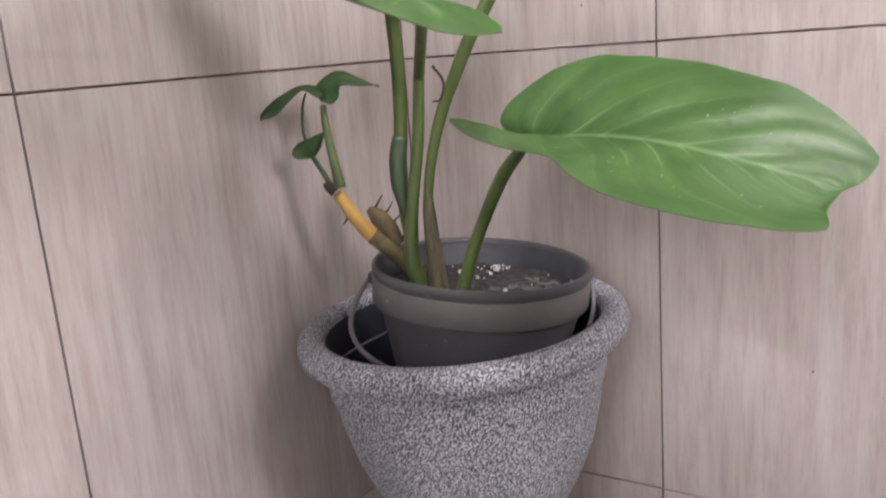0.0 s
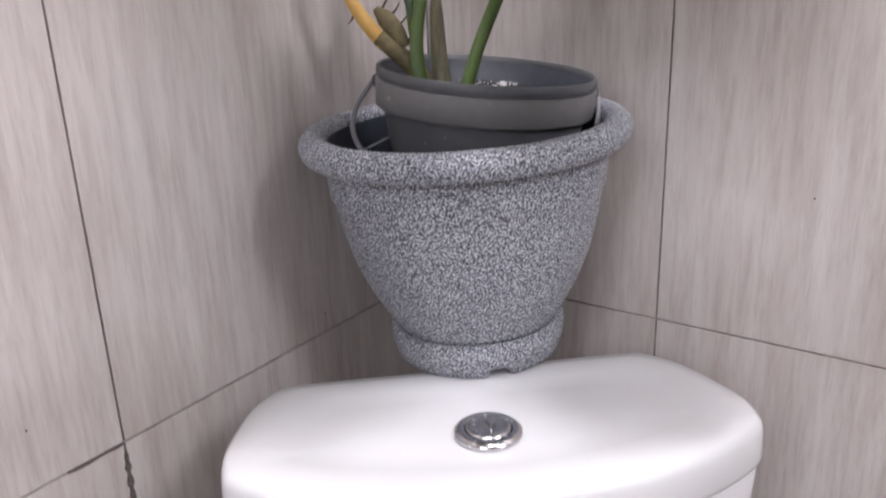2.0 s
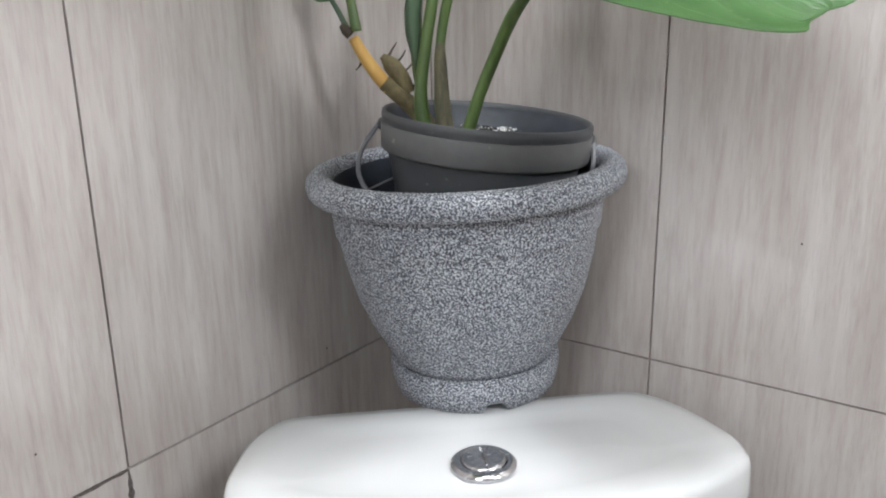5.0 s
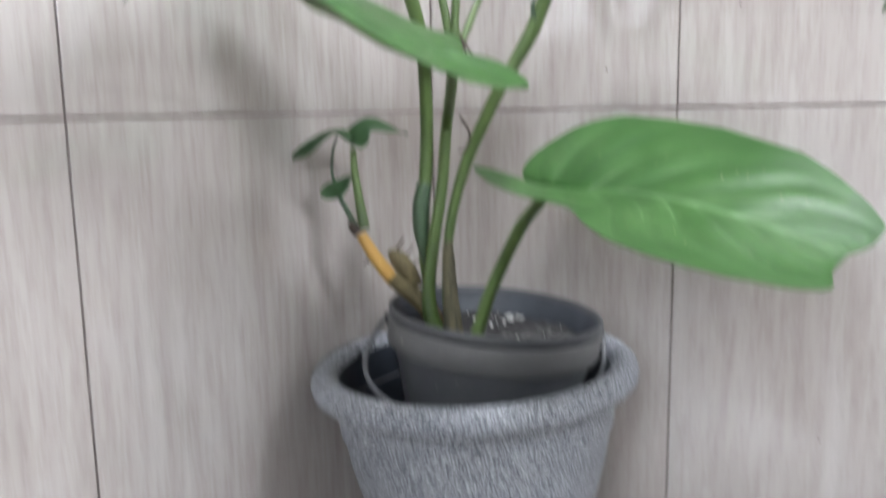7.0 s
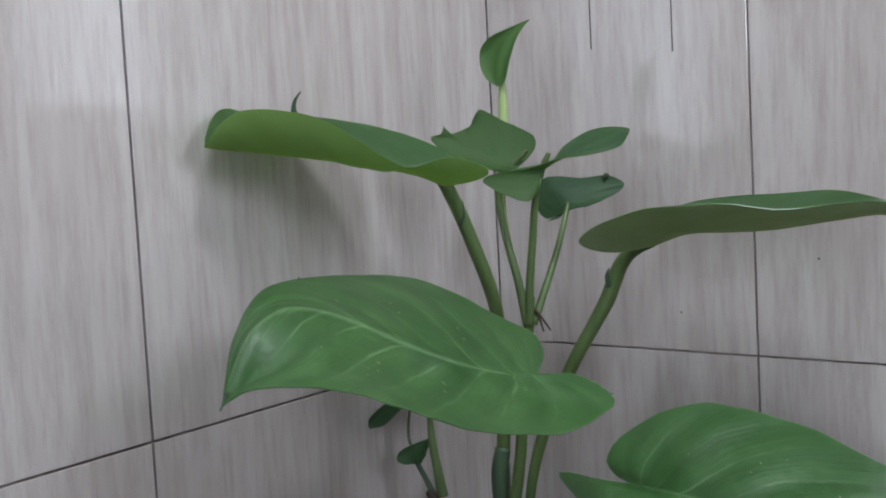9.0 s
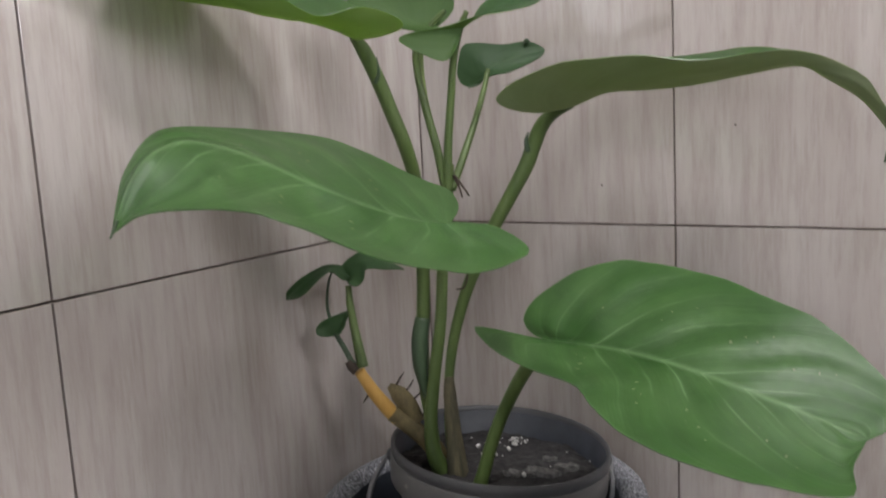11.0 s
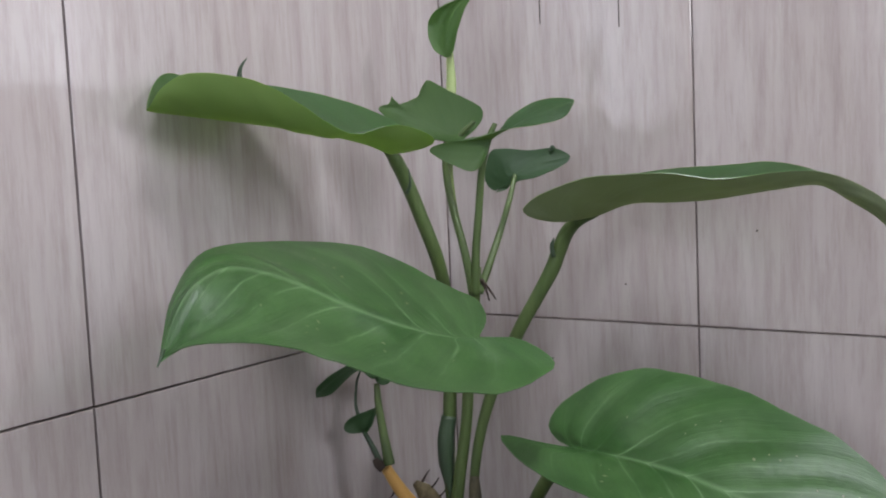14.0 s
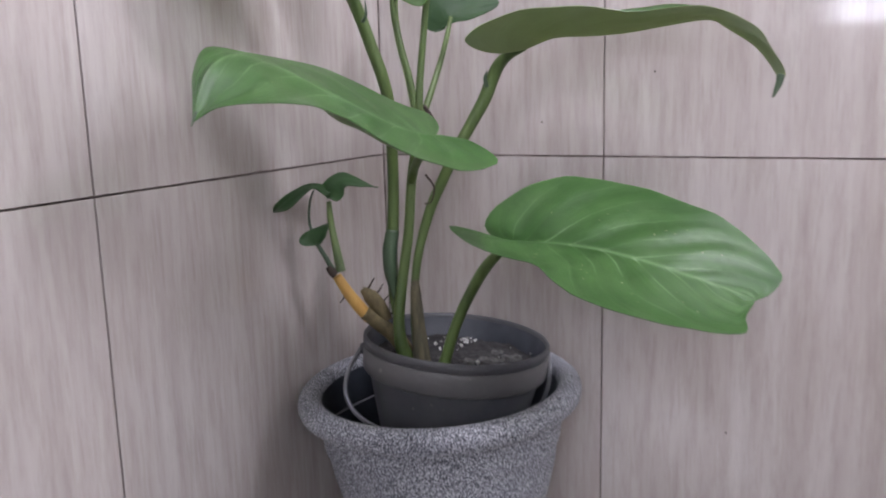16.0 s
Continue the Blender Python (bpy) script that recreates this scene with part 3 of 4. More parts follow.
for mark in ([(0.1555, -0.2265, 0.990), (0.1545, -0.2265, 0.984), (0.1530, -0.2272, 0.980)], [(0.1533, -0.2240, 0.972), (0.1531, -0.2238, 0.966)], [(0.2415, -0.1815, 1.003), (0.2412, -0.1820, 0.998)], [(0.2412, -0.1825, 0.993), (0.2398, -0.1830, 0.989)]):
    part("paint_drip", tube(mark, [0.0006, 0.0009, 0.0005], 6, 4), PERLITE, bucket, "dried pale drip")
twig = tagged(part("twig", tube([(0.044, -0.212, 0.935), (0.064, -0.202, 0.948), (0.092, -0.190, 0.963)], [0.0009, 0.0012, 0.0010], 7), WIRE), "thin dry grey twig leaning inside the planter", "twig")

part("inside_wall", lathe([(0.0950, -0.0050), (0.0942, -0.0050), (0.0915, -0.0300), (0.0880, -0.0360), (0.0810, -0.0620), (0.0822, -0.0620), (0.0895, -0.0360)], BK_TOP, BK_AXIS, 72, False, False), INSIDE, bucket, "dark blue-grey inner wall")

# ---- potting soil ----
SOIL_TOP = BK_TOP - BK_AXIS * 0.022
rng = random.Random(4)
bm = bmesh.new()
bmesh.ops.create_grid(bm, x_segments=44, y_segments=44, size=0.0905)
for v in list(bm.verts):
    if v.co.xy.length > 0.0905:
        v.co.xy = v.co.xy * (0.0905 / v.co.xy.length)
    x, y = v.co.x, v.co.y
    h = 0.004 * noise.noise(Vector((x * 30, y * 30, 1))) + 0.003 * noise.noise(Vector((x * 120, y * 120, 4))) - 0.004 * (v.co.xy.length / 0.09) ** 2
    v.co = SOIL_TOP + BU * x - BF * y + BK_AXIS * h
soil = tagged(part("potting_soil", bm, SOIL, smooth=False), "dark damp potting soil in the bucket", "soil", kind="stuff")
bm = bmesh.new()
for _ in range(44):
    a0, b0, spread = rng.choice(((0.022, -0.052, 0.006), (0.022, -0.050, 0.004), (-0.012, -0.048, 0.009), (0.002, -0.026, 0.012), (0.040, -0.010, 0.020)))
    c = SOIL_TOP + BU * (a0 + spread * rng.gauss(0, 1)) + BF * (b0 + spread * rng.gauss(0, 1))
    res = bmesh.ops.create_icosphere(bm, subdivisions=1, radius=rng.choice((0.0007, 0.0009, 0.0012, 0.0021)))
    for v in res["verts"]:
        v.co = c + BK_AXIS * 0.002 + v.co * rng.uniform(0.5, 1.4)
tagged(part("perlite", bm, PERLITE, smooth=False), "white perlite crumbs strewn over the soil", "perlite", kind="stuff")

bm = bmesh.new()
for a, b, size in ((0.010, 0.022, 0.009), (0.034, 0.016, 0.017), (0.060, 0.004, 0.011), (0.048, -0.014, 0.006), (0.022, -0.054, 0.005), (-0.014, 0.012, 0.006)):
    ring = [SOIL_TOP + BU * (a + size * rng.uniform(0.5, 1.25) * math.cos(t)) + BF * (b + 0.55 * size * rng.uniform(0.4, 1.2) * math.sin(t)) for t in np.linspace(0, 2 * math.pi, 14, endpoint=False)]
    upper = [bm.verts.new(p + BK_AXIS * (0.0012 + 0.0022 * rng.random())) for p in ring]
    lower = [bm.verts.new(p + BK_AXIS * -0.004) for p in ring]
    bm.faces.new(upper)
    for k in range(14):
        bm.faces.new((upper[k], lower[k], lower[(k + 1) % 14], upper[(k + 1) % 14]))
tagged(part("dried_crust", bm, CRUST, smooth=False), "pale dried crust flakes lying on the potting soil", "soil crust", kind="stuff")

# ---- large-leaved houseplant ----
plant = thing("houseplant", "tall green houseplant with large glossy heart-shaped leaves", "houseplant")


def stem(name, points, radii, mat=STEM, label="", parent=plant, segments=14):
    return part(name, tube(points, radii, segments), mat, parent, label)


def leaf(label, mat, mid, left, right, parent=plant, **more):
    return part("leaf", leaf_blade(mid, left, right, **more), mat, parent, label)


stem("stem", [(0.1299, -0.1759, 0.9763), (0.1274, -0.1764, 0.9946), (0.12, -0.1809, 1.0161), (0.1166, -0.179, 1.0438), (0.119, -0.1734, 1.0838), (0.1243, -0.1664, 1.1336), (0.1266, -0.1615, 1.1829), (0.1313, -0.1573, 1.2267), (0.1338, -0.1534, 1.2699)], [0.0095, 0.0088, 0.0072, 0.0060, 0.0055, 0.0052, 0.0050, 0.0046, 0.0040], label="thick upright green stem")
stem("stem", [(0.1147, -0.171, 1.0038), (0.1109, -0.1702, 1.0402), (0.1069, -0.1705, 1.0713), (0.1047, -0.1678, 1.112), (0.1052, -0.1641, 1.1421), (0.1053, -0.1612, 1.1823), (0.1092, -0.168, 1.228), (0.1164, -0.1823, 1.2617), (0.1167, -0.1938, 1.2889), (0.1114, -0.202, 1.3154), (0.1064, -0.2102, 1.3408), (0.1027, -0.2225, 1.3652), (0.1014, -0.2334, 1.3758)], [0.0055, 0.0055, 0.0055, 0.0058, 0.0062, 0.0060, 0.0058, 0.0058, 0.0060, 0.0060, 0.0060, 0.0060, 0.0035], label="green stem carrying the high leaf")
stem("stem", [(0.1367, -0.1709, 0.9915), (0.1323, -0.1715, 1.0226), (0.1308, -0.1702, 1.0533), (0.1307, -0.1661, 1.0882), (0.1354, -0.1611, 1.1231), (0.1443, -0.1547, 1.1575), (0.1548, -0.1501, 1.1829), (0.1692, -0.1443, 1.2145), (0.184, -0.1362, 1.2433), (0.1956, -0.1302, 1.2662), (0.2024, -0.1271, 1.2845), (0.2103, -0.1276, 1.2988), (0.2223, -0.13, 1.3081), (0.2409, -0.1337, 1.3134)], [0.0050, 0.0048, 0.0046, 0.0044, 0.0048, 0.0054, 0.0056, 0.0058, 0.0060, 0.0066, 0.0066, 0.0062, 0.0050, 0.0022], label="green stem with a bent knee below its leaf")
stem("petiole", [(0.1711, -0.1916, 0.9995), (0.1753, -0.1898, 1.0131), (0.1842, -0.1866, 1.0431), (0.1972, -0.1844, 1.0734), (0.2199, -0.1946, 1.1066), (0.2399, -0.2042, 1.1263), (0.2566, -0.2125, 1.1393)], [0.0064, 0.0058, 0.0054, 0.0054, 0.0056, 0.0048, 0.0026], label="slanting green leaf stalk")
stem("petiole", [(0.1442, -0.1773, 1.2476), (0.1389, -0.1793, 1.2842), (0.1298, -0.1793, 1.3182), (0.1231, -0.1782, 1.3475), (0.1213, -0.1746, 1.3693), (0.1316, -0.1656, 1.3866), (0.1418, -0.1599, 1.397)], [0.0038, 0.0036, 0.0034, 0.0032, 0.0029, 0.0025, 0.0018])
stem("petiole", [(0.1465, -0.1781, 1.2478), (0.1481, -0.1767, 1.284), (0.1513, -0.1739, 1.3221), (0.155, -0.1725, 1.3552), (0.1609, -0.1708, 1.3783), (0.1668, -0.1676, 1.3929)], [0.0042, 0.0036, 0.0033, 0.0031, 0.0030, 0.0020])
stem("petiole", [(0.1481, -0.1743, 1.2498), (0.1511, -0.1627, 1.2706), (0.1523, -0.1414, 1.3011), (0.1499, -0.1194, 1.3279), (0.1483, -0.1048, 1.3497)], [0.0036, 0.0034, 0.0030, 0.0027, 0.0020])
stem("petiole", [(0.1271, -0.1619, 1.1854), (0.1425, -0.1811, 1.2031), (0.1764, -0.2283, 1.2200), (0.2233, -0.2973, 1.2363)], [0.0046, 0.0045, 0.0042, 0.0030])
stem("new_shoot", [(0.1394, -0.1744, 1.2594), (0.1322, -0.1722, 1.291), (0.1221, -0.1692, 1.3254), (0.1139, -0.1612, 1.3602), (0.1107, -0.1508, 1.4078), (0.1101, -0.146, 1.4329), (0.1086, -0.1438, 1.463)], [0.0030, 0.0032, 0.0034, 0.0036, 0.0042, 0.0046, 0.0030], STEM_PALE, "pale green rolled new shoot")
stem("sheath", [(0.1108, -0.1751, 1.0653), (0.1058, -0.1743, 1.0931), (0.1048, -0.1719, 1.1156), (0.1067, -0.1679, 1.1358)], [0.003, 0.0068, 0.0078, 0.0070], STEM_DARK, "dark green leaf sheath")
stem("sheath", [(0.1414, -0.1765, 0.9903), (0.1368, -0.1735, 1.0344), (0.1329, -0.1707, 1.0692), (0.1309, -0.1678, 1.0846)], [0.0105, 0.0068, 0.0058, 0.0040], SHEATH, "dry brown leaf sheath")

leaf("large green heart-shaped leaf with a torn tip", (LEAF, LEAF_BACK),
     [(0.2526, -0.2137, 1.1409), (0.2851, -0.2199, 1.1419), (0.3235, -0.2308, 1.1427), (0.3623, -0.2421, 1.14), (0.3965, -0.2497, 1.1343), (0.4305, -0.2542, 1.1263), (0.4525, -0.2566, 1.1202), (0.4705, -0.2579, 1.1146)],
     [(0.2526, -0.2137, 1.1409), (0.2344, -0.2061, 1.1418), (0.2254, -0.2026, 1.1533), (0.2324, -0.1903, 1.1681), (0.2546, -0.1749, 1.1841), (0.2848, -0.1629, 1.1931), (0.3107, -0.1602, 1.1941), (0.342, -0.1645, 1.1905), (0.3765, -0.1733, 1.1836), (0.4059, -0.187, 1.1752), (0.4285, -0.1949, 1.1699), (0.4467, -0.2037, 1.1626), (0.466, -0.2154, 1.149), (0.4811, -0.2265, 1.1343), (0.4865, -0.2329, 1.1266), (0.4805, -0.2458, 1.118), (0.4705, -0.258, 1.114)],
     [(0.2526, -0.2137, 1.1409), (0.2408, -0.2471, 1.1527), (0.2219, -0.268, 1.1601), (0.2482, -0.284, 1.1505), (0.2856, -0.2948, 1.142), (0.3127, -0.302, 1.1379), (0.3368, -0.3191, 1.13), (0.3662, -0.3329, 1.1215), (0.4128, -0.3333, 1.1102), (0.4422, -0.3244, 1.1065), (0.4703, -0.3133, 1.105), (0.4668, -0.2859, 1.1083), (0.4705, -0.258, 1.114)], arch=(0.0, 0.006), ripple=0.0015)
leaf("large green drooping leaf with pale side veins", (LEAF, LEAF_BACK),
     [(0.2318, -0.3104, 1.2394), (0.2233, -0.334, 1.2447), (0.2154, -0.3591, 1.2533), (0.2082, -0.3871, 1.2652), (0.1933, -0.4058, 1.2771), (0.1794, -0.4213, 1.2887), (0.1675, -0.4382, 1.2976), (0.1626, -0.4605, 1.3019), (0.1636, -0.485, 1.2949), (0.1672, -0.504, 1.2764), (0.1701, -0.5149, 1.2593)],
     [(0.2318, -0.3104, 1.2394), (0.2435, -0.2785, 1.2356), (0.2661, -0.2684, 1.2206), (0.2713, -0.2984, 1.2144), (0.2738, -0.3476, 1.2157), (0.2713, -0.3872, 1.2256), (0.2669, -0.4278, 1.2381), (0.2614, -0.4571, 1.2489), (0.2559, -0.4791, 1.2605), (0.2429, -0.4919, 1.2691), (0.215, -0.4988, 1.2705), (0.1893, -0.5092, 1.2683), (0.1781, -0.5125, 1.2645), (0.1701, -0.5149, 1.2593)],
     [(0.2318, -0.3104, 1.2394), (0.2156, -0.2722, 1.2459), (0.1934, -0.2498, 1.2556), (0.1649, -0.2415, 1.2649), (0.1296, -0.2445, 1.2805), (0.1023, -0.2664, 1.2958), (0.093, -0.3011, 1.3037), (0.091, -0.3457, 1.3092), (0.0978, -0.3884, 1.3099), (0.1167, -0.4365, 1.3087), (0.1346, -0.4677, 1.3008), (0.1494, -0.4894, 1.2881), (0.1635, -0.5057, 1.2735), (0.1701, -0.5149, 1.2593)], arch=(0.006, 0.0), ripple=0.0015)
leaf("broad fresh green leaf seen from below with curled edge", (LEAF_THIN, LEAF_FRESH),
     [(0.1263, -0.2598, 1.3693), (0.1131, -0.281, 1.379), (0.0897, -0.3154, 1.3881), (0.0685, -0.347, 1.3942), (0.0451, -0.3854, 1.4003), (0.0357, -0.4028, 1.4027), (0.0328, -0.4101, 1.4041)],
     [(0.1263, -0.2598, 1.3693), (0.146, -0.2492, 1.3717), (0.1562, -0.2434, 1.377), (0.1562, -0.2531, 1.3841), (0.1411, -0.2735, 1.3901), (0.1256, -0.2976, 1.3839), (0.1126, -0.3149, 1.3934), (0.1038, -0.3287, 1.404), (0.0921, -0.3447, 1.4163), (0.0806, -0.3609, 1.4243), (0.0662, -0.3796, 1.4284), (0.0536, -0.3947, 1.4269), (0.0442, -0.4053, 1.4181), (0.0378, -0.4097, 1.4084), (0.0328, -0.4101, 1.4041)],
     [(0.1263, -0.2598, 1.3693), (0.1263, -0.2361, 1.3804), (0.1103, -0.2248, 1.3935), (0.0905, -0.2307, 1.4064), (0.0584, -0.2511, 1.4205), (0.0313, -0.2795, 1.4291), (0.0107, -0.3133, 1.4339), (0.0053, -0.3494, 1.4341), (0.0108, -0.3743, 1.4351), (0.0204, -0.3929, 1.425), (0.0285, -0.4054, 1.4109), (0.0328, -0.4101, 1.4041)], arch=(0.004, 0.004), ripple=0.0006)
leaf("long green leaf arching over with a drooping tip", (LEAF_THIN, LEAF_BACK),
     [(0.223, -0.1413, 1.3103), (0.2427, -0.1375, 1.3128), (0.2704, -0.1344, 1.3218), (0.3029, -0.1298, 1.322), (0.336, -0.1247, 1.3233), (0.3755, -0.1194, 1.3286), (0.4089, -0.1138, 1.3313), (0.4277, -0.1156, 1.3201), (0.4474, -0.115, 1.3061), (0.4615, -0.1151, 1.2884), (0.4677, -0.1133, 1.2767)],
     [(0.223, -0.1413, 1.3103), (0.2167, -0.109, 1.3228), (0.2256, -0.0823, 1.3366), (0.2506, -0.0677, 1.3455), (0.2941, -0.0649, 1.3489), (0.3327, -0.0695, 1.3502), (0.3636, -0.0794, 1.3503), (0.3893, -0.0936, 1.3456), (0.4099, -0.0995, 1.3389), (0.4327, -0.1016, 1.3255), (0.455, -0.1056, 1.3037), (0.4661, -0.1089, 1.2862), (0.4677, -0.1133, 1.2767)],
     [(0.223, -0.1413, 1.3103), (0.2154, -0.167, 1.31), (0.2056, -0.1882, 1.3158), (0.2069, -0.1931, 1.3237), (0.222, -0.1945, 1.3335), (0.2532, -0.1902, 1.3436), (0.2847, -0.1812, 1.345), (0.3147, -0.1711, 1.3446), (0.3474, -0.1603, 1.3389), (0.3785, -0.1464, 1.342), (0.399, -0.1377, 1.3425), (0.4156, -0.1297, 1.3392), (0.4327, -0.1246, 1.3323), (0.4516, -0.1218, 1.3197), (0.462, -0.1207, 1.3022), (0.4694, -0.1156, 1.2905), (0.4723, -0.112, 1.2802), (0.4677, -0.1133, 1.2767)], arch=(0.002, 0.003))
leaf("dark green upright leaf with a torn pointed tip", (LEAF_MID, LEAF_MID),
     [(0.1353, -0.1677, 1.3822), (0.1198, -0.1769, 1.3893), (0.096, -0.1919, 1.4074), (0.0841, -0.1991, 1.4201)],
     [(0.1353, -0.1677, 1.3822), (0.1309, -0.1815, 1.3803), (0.114, -0.1945, 1.3846), (0.0927, -0.2067, 1.396), (0.0765, -0.2094, 1.4114), (0.0819, -0.2024, 1.4149), (0.0837, -0.1992, 1.4221)],
     [(0.1353, -0.1677, 1.3822), (0.139, -0.1473, 1.3955), (0.1401, -0.1431, 1.4068), (0.1344, -0.1471, 1.4142), (0.1206, -0.1611, 1.4236), (0.1061, -0.1769, 1.4345), (0.1029, -0.1815, 1.4225), (0.0878, -0.1966, 1.4139), (0.0841, -0.1991, 1.4201)], arch=(0.001, 0.001), ripple=0.0003, rows=34, across=7)
leaf("young green leaf with a glossy upturned end", (LEAF_THIN, LEAF_MID),
     [(0.1635, -0.1712, 1.3792), (0.1639, -0.1709, 1.3796), (0.1646, -0.1702, 1.38), (0.1659, -0.1705, 1.3808), (0.1679, -0.1701, 1.3821), (0.1759, -0.1686, 1.3861), (0.2039, -0.1611, 1.3976), (0.2274, -0.1573, 1.4044), (0.2336, -0.155, 1.4043)],
     [(0.1635, -0.1712, 1.3792), (0.1519, -0.1699, 1.3824), (0.1404, -0.174, 1.3814), (0.1309, -0.1817, 1.3784), (0.1414, -0.1756, 1.3818), (0.1648, -0.1634, 1.3856), (0.1778, -0.1612, 1.3977), (0.1957, -0.154, 1.4087), (0.215, -0.1514, 1.4104), (0.2309, -0.1518, 1.4078), (0.2336, -0.155, 1.4043)],
     [(0.1635, -0.1712, 1.3792), (0.164, -0.1821, 1.3629), (0.1572, -0.1907, 1.3534), (0.1386, -0.1996, 1.3617), (0.1244, -0.2051, 1.3717), (0.133, -0.1978, 1.378), (0.155, -0.1841, 1.3809), (0.1805, -0.1764, 1.3867), (0.2065, -0.1672, 1.3891), (0.2261, -0.1591, 1.3932), (0.2336, -0.155, 1.4043)], arch=(0.001, 0.001), ripple=0.0003, rows=40, across=7)
leaf("small dark green leaf behind the stalks", (LEAF_DARK, LEAF_DARK),
     [(0.1439, -0.1048, 1.3453), (0.1447, -0.1041, 1.3463), (0.1464, -0.1027, 1.3482), (0.1513, -0.0984, 1.3535), (0.1691, -0.0878, 1.3598), (0.1899, -0.0749, 1.3643)],
     [(0.1439, -0.1048, 1.3453), (0.1297, -0.109, 1.3363), (0.1209, -0.1116, 1.3441), (0.1202, -0.1099, 1.3572), (0.1238, -0.106, 1.3725), (0.135, -0.0983, 1.3747), (0.1529, -0.0883, 1.3723), (0.1741, -0.0791, 1.3732), (0.1867, -0.0747, 1.3676), (0.1899, -0.0749, 1.3643)],
     [(0.1439, -0.1048, 1.3453), (0.1433, -0.111, 1.3374), (0.1347, -0.1179, 1.3346), (0.1388, -0.1144, 1.3378), (0.1543, -0.1069, 1.3449), (0.1656, -0.0991, 1.3466), (0.1778, -0.0891, 1.3522), (0.1879, -0.0781, 1.3594), (0.1899, -0.0749, 1.3643)], arch=(0.001, 0.001), ripple=0.0003, rows=34, across=7)
leaf("unfurling pale green young leaf", (LEAF_YOUNG, LEAF_YOUNG),
     [(0.1093, -0.1512, 1.4557), (0.1109, -0.1526, 1.4728), (0.1155, -0.1504, 1.4896), (0.1231, -0.1462, 1.5011), (0.1366, -0.1386, 1.5114)],
     [(0.1093, -0.1512, 1.4557), (0.1012, -0.1571, 1.4634), (0.0965, -0.1586, 1.4769), (0.0977, -0.1581, 1.4893), (0.1067, -0.1541, 1.4996), (0.1216, -0.1471, 1.5052), (0.1366, -0.1386, 1.5114)],
     [(0.1093, -0.1512, 1.4557), (0.1165, -0.1517, 1.4597), (0.1216, -0.1502, 1.4778), (0.126, -0.147, 1.4932), (0.1305, -0.1427, 1.5037), (0.1366, -0.1386, 1.5114)], arch=(0.005, 0.003), rows=26, across=6)
stem("stub", [(0.1241, -0.2382, 1.338), (0.1281, -0.2384, 1.345), (0.1281, -0.2394, 1.3575)], [0.0018, 0.0014, 0.0003], STEM_DARK)
stem("stub", [(0.1997, -0.1337, 1.2779), (0.1988, -0.135, 1.2872), (0.2006, -0.1337, 1.294)], [0.0024, 0.0018, 0.0004], STEM_DARK)
stem("leaf_tip", [(0.1705, -0.5115, 1.2657), (0.1708, -0.5142, 1.2609), (0.1712, -0.5168, 1.2574)], [0.0011, 0.0008, 0.0004], STEM_DARK)
stem("leaf_tip", [(0.4686, -0.113, 1.2812), (0.4676, -0.115, 1.2745), (0.465, -0.1182, 1.2665), (0.4632, -0.1203, 1.2621)], [0.0034, 0.0030, 0.0018, 0.0006], STEM_DARK)
stem("leaf_tip", [(0.246, -0.2494, 1.2183), (0.2505, -0.248, 1.2161), (0.2548, -0.2452, 1.2158)], [0.0016, 0.0011, 0.0003], STEM_DARK)
stem("dry_leaf_tip", [(0.0156, -0.3057, 1.4318), (0.0154, -0.3081, 1.4368), (0.0178, -0.3083, 1.4442), (0.0222, -0.3056, 1.4511)], [0.0026, 0.0024, 0.0014, 0.0004], STEM_DARK)
stem("dry_nub", [(0.1737, -0.0821, 1.3707), (0.1754, -0.0818, 1.3736), (0.1774, -0.0804, 1.3724)], [0.0016, 0.0020, 0.0010], STEM_DARK)
for pts in ([(0.2951, -0.1943, 1.1651), (0.3006, -0.1906, 1.1655), (0.3072, -0.1795, 1.1687)], [(0.4292, -0.2512, 1.1277), (0.4335, -0.2456, 1.1290), (0.4443, -0.2446, 1.1289)]):
    stem("scar", pts, [0.0003, 0.0011, 0.0003], LEAF_FRESH, "pale torn scar in the leaf skin", segments=6)
for pts in ([(0.150, -0.174, 1.262), (0.154, -0.172, 1.252), (0.156, -0.171, 1.243)], [(0.151, -0.174, 1.262), (0.158, -0.170, 1.250), (0.161, -0.168, 1.244)], [(0.152, -0.178, 1.195), (0.159, -0.174, 1.182), (0.156, -0.175, 1.168), (0.150, -0.178, 1.166)]):
    stem("aerial_root", pts, [0.0012, 0.0009, 0.0007], ROOT, "thin dark aerial root", segments=7)

# ---- yellowed cutting with small leaves ----
cutting = thing("plant_cutting", "small plant cutting with a yellowed cane and dark leaves", "plant cutting")
stem("cane", [(0.132, -0.172, 0.965), (0.122, -0.171, 1.000), (0.109, -0.170, 1.020), (0.090, -0.180, 1.040), (0.080, -0.186, 1.050)], [0.010, 0.009, 0.008, 0.0075], CANE, "brown ringed cane", cutting)
stem("yellow_cane", [(0.084, -0.184, 1.044), (0.076, -0.189, 1.056), (0.068, -0.195, 1.070), (0.058, -0.202, 1.091)], [0.0064, 0.0066, 0.0060, 0.0048], YELLOW, "yellowed smooth stem section", cutting)
stem("side_cane", [(0.098, -0.172, 1.040), (0.091, -0.175, 1.054), (0.083, -0.179, 1.066), (0.076, -0.183, 1.074)], [0.006, 0.0085, 0.008, 0.003], CANE, "brown cane stub with dry roots", cutting)
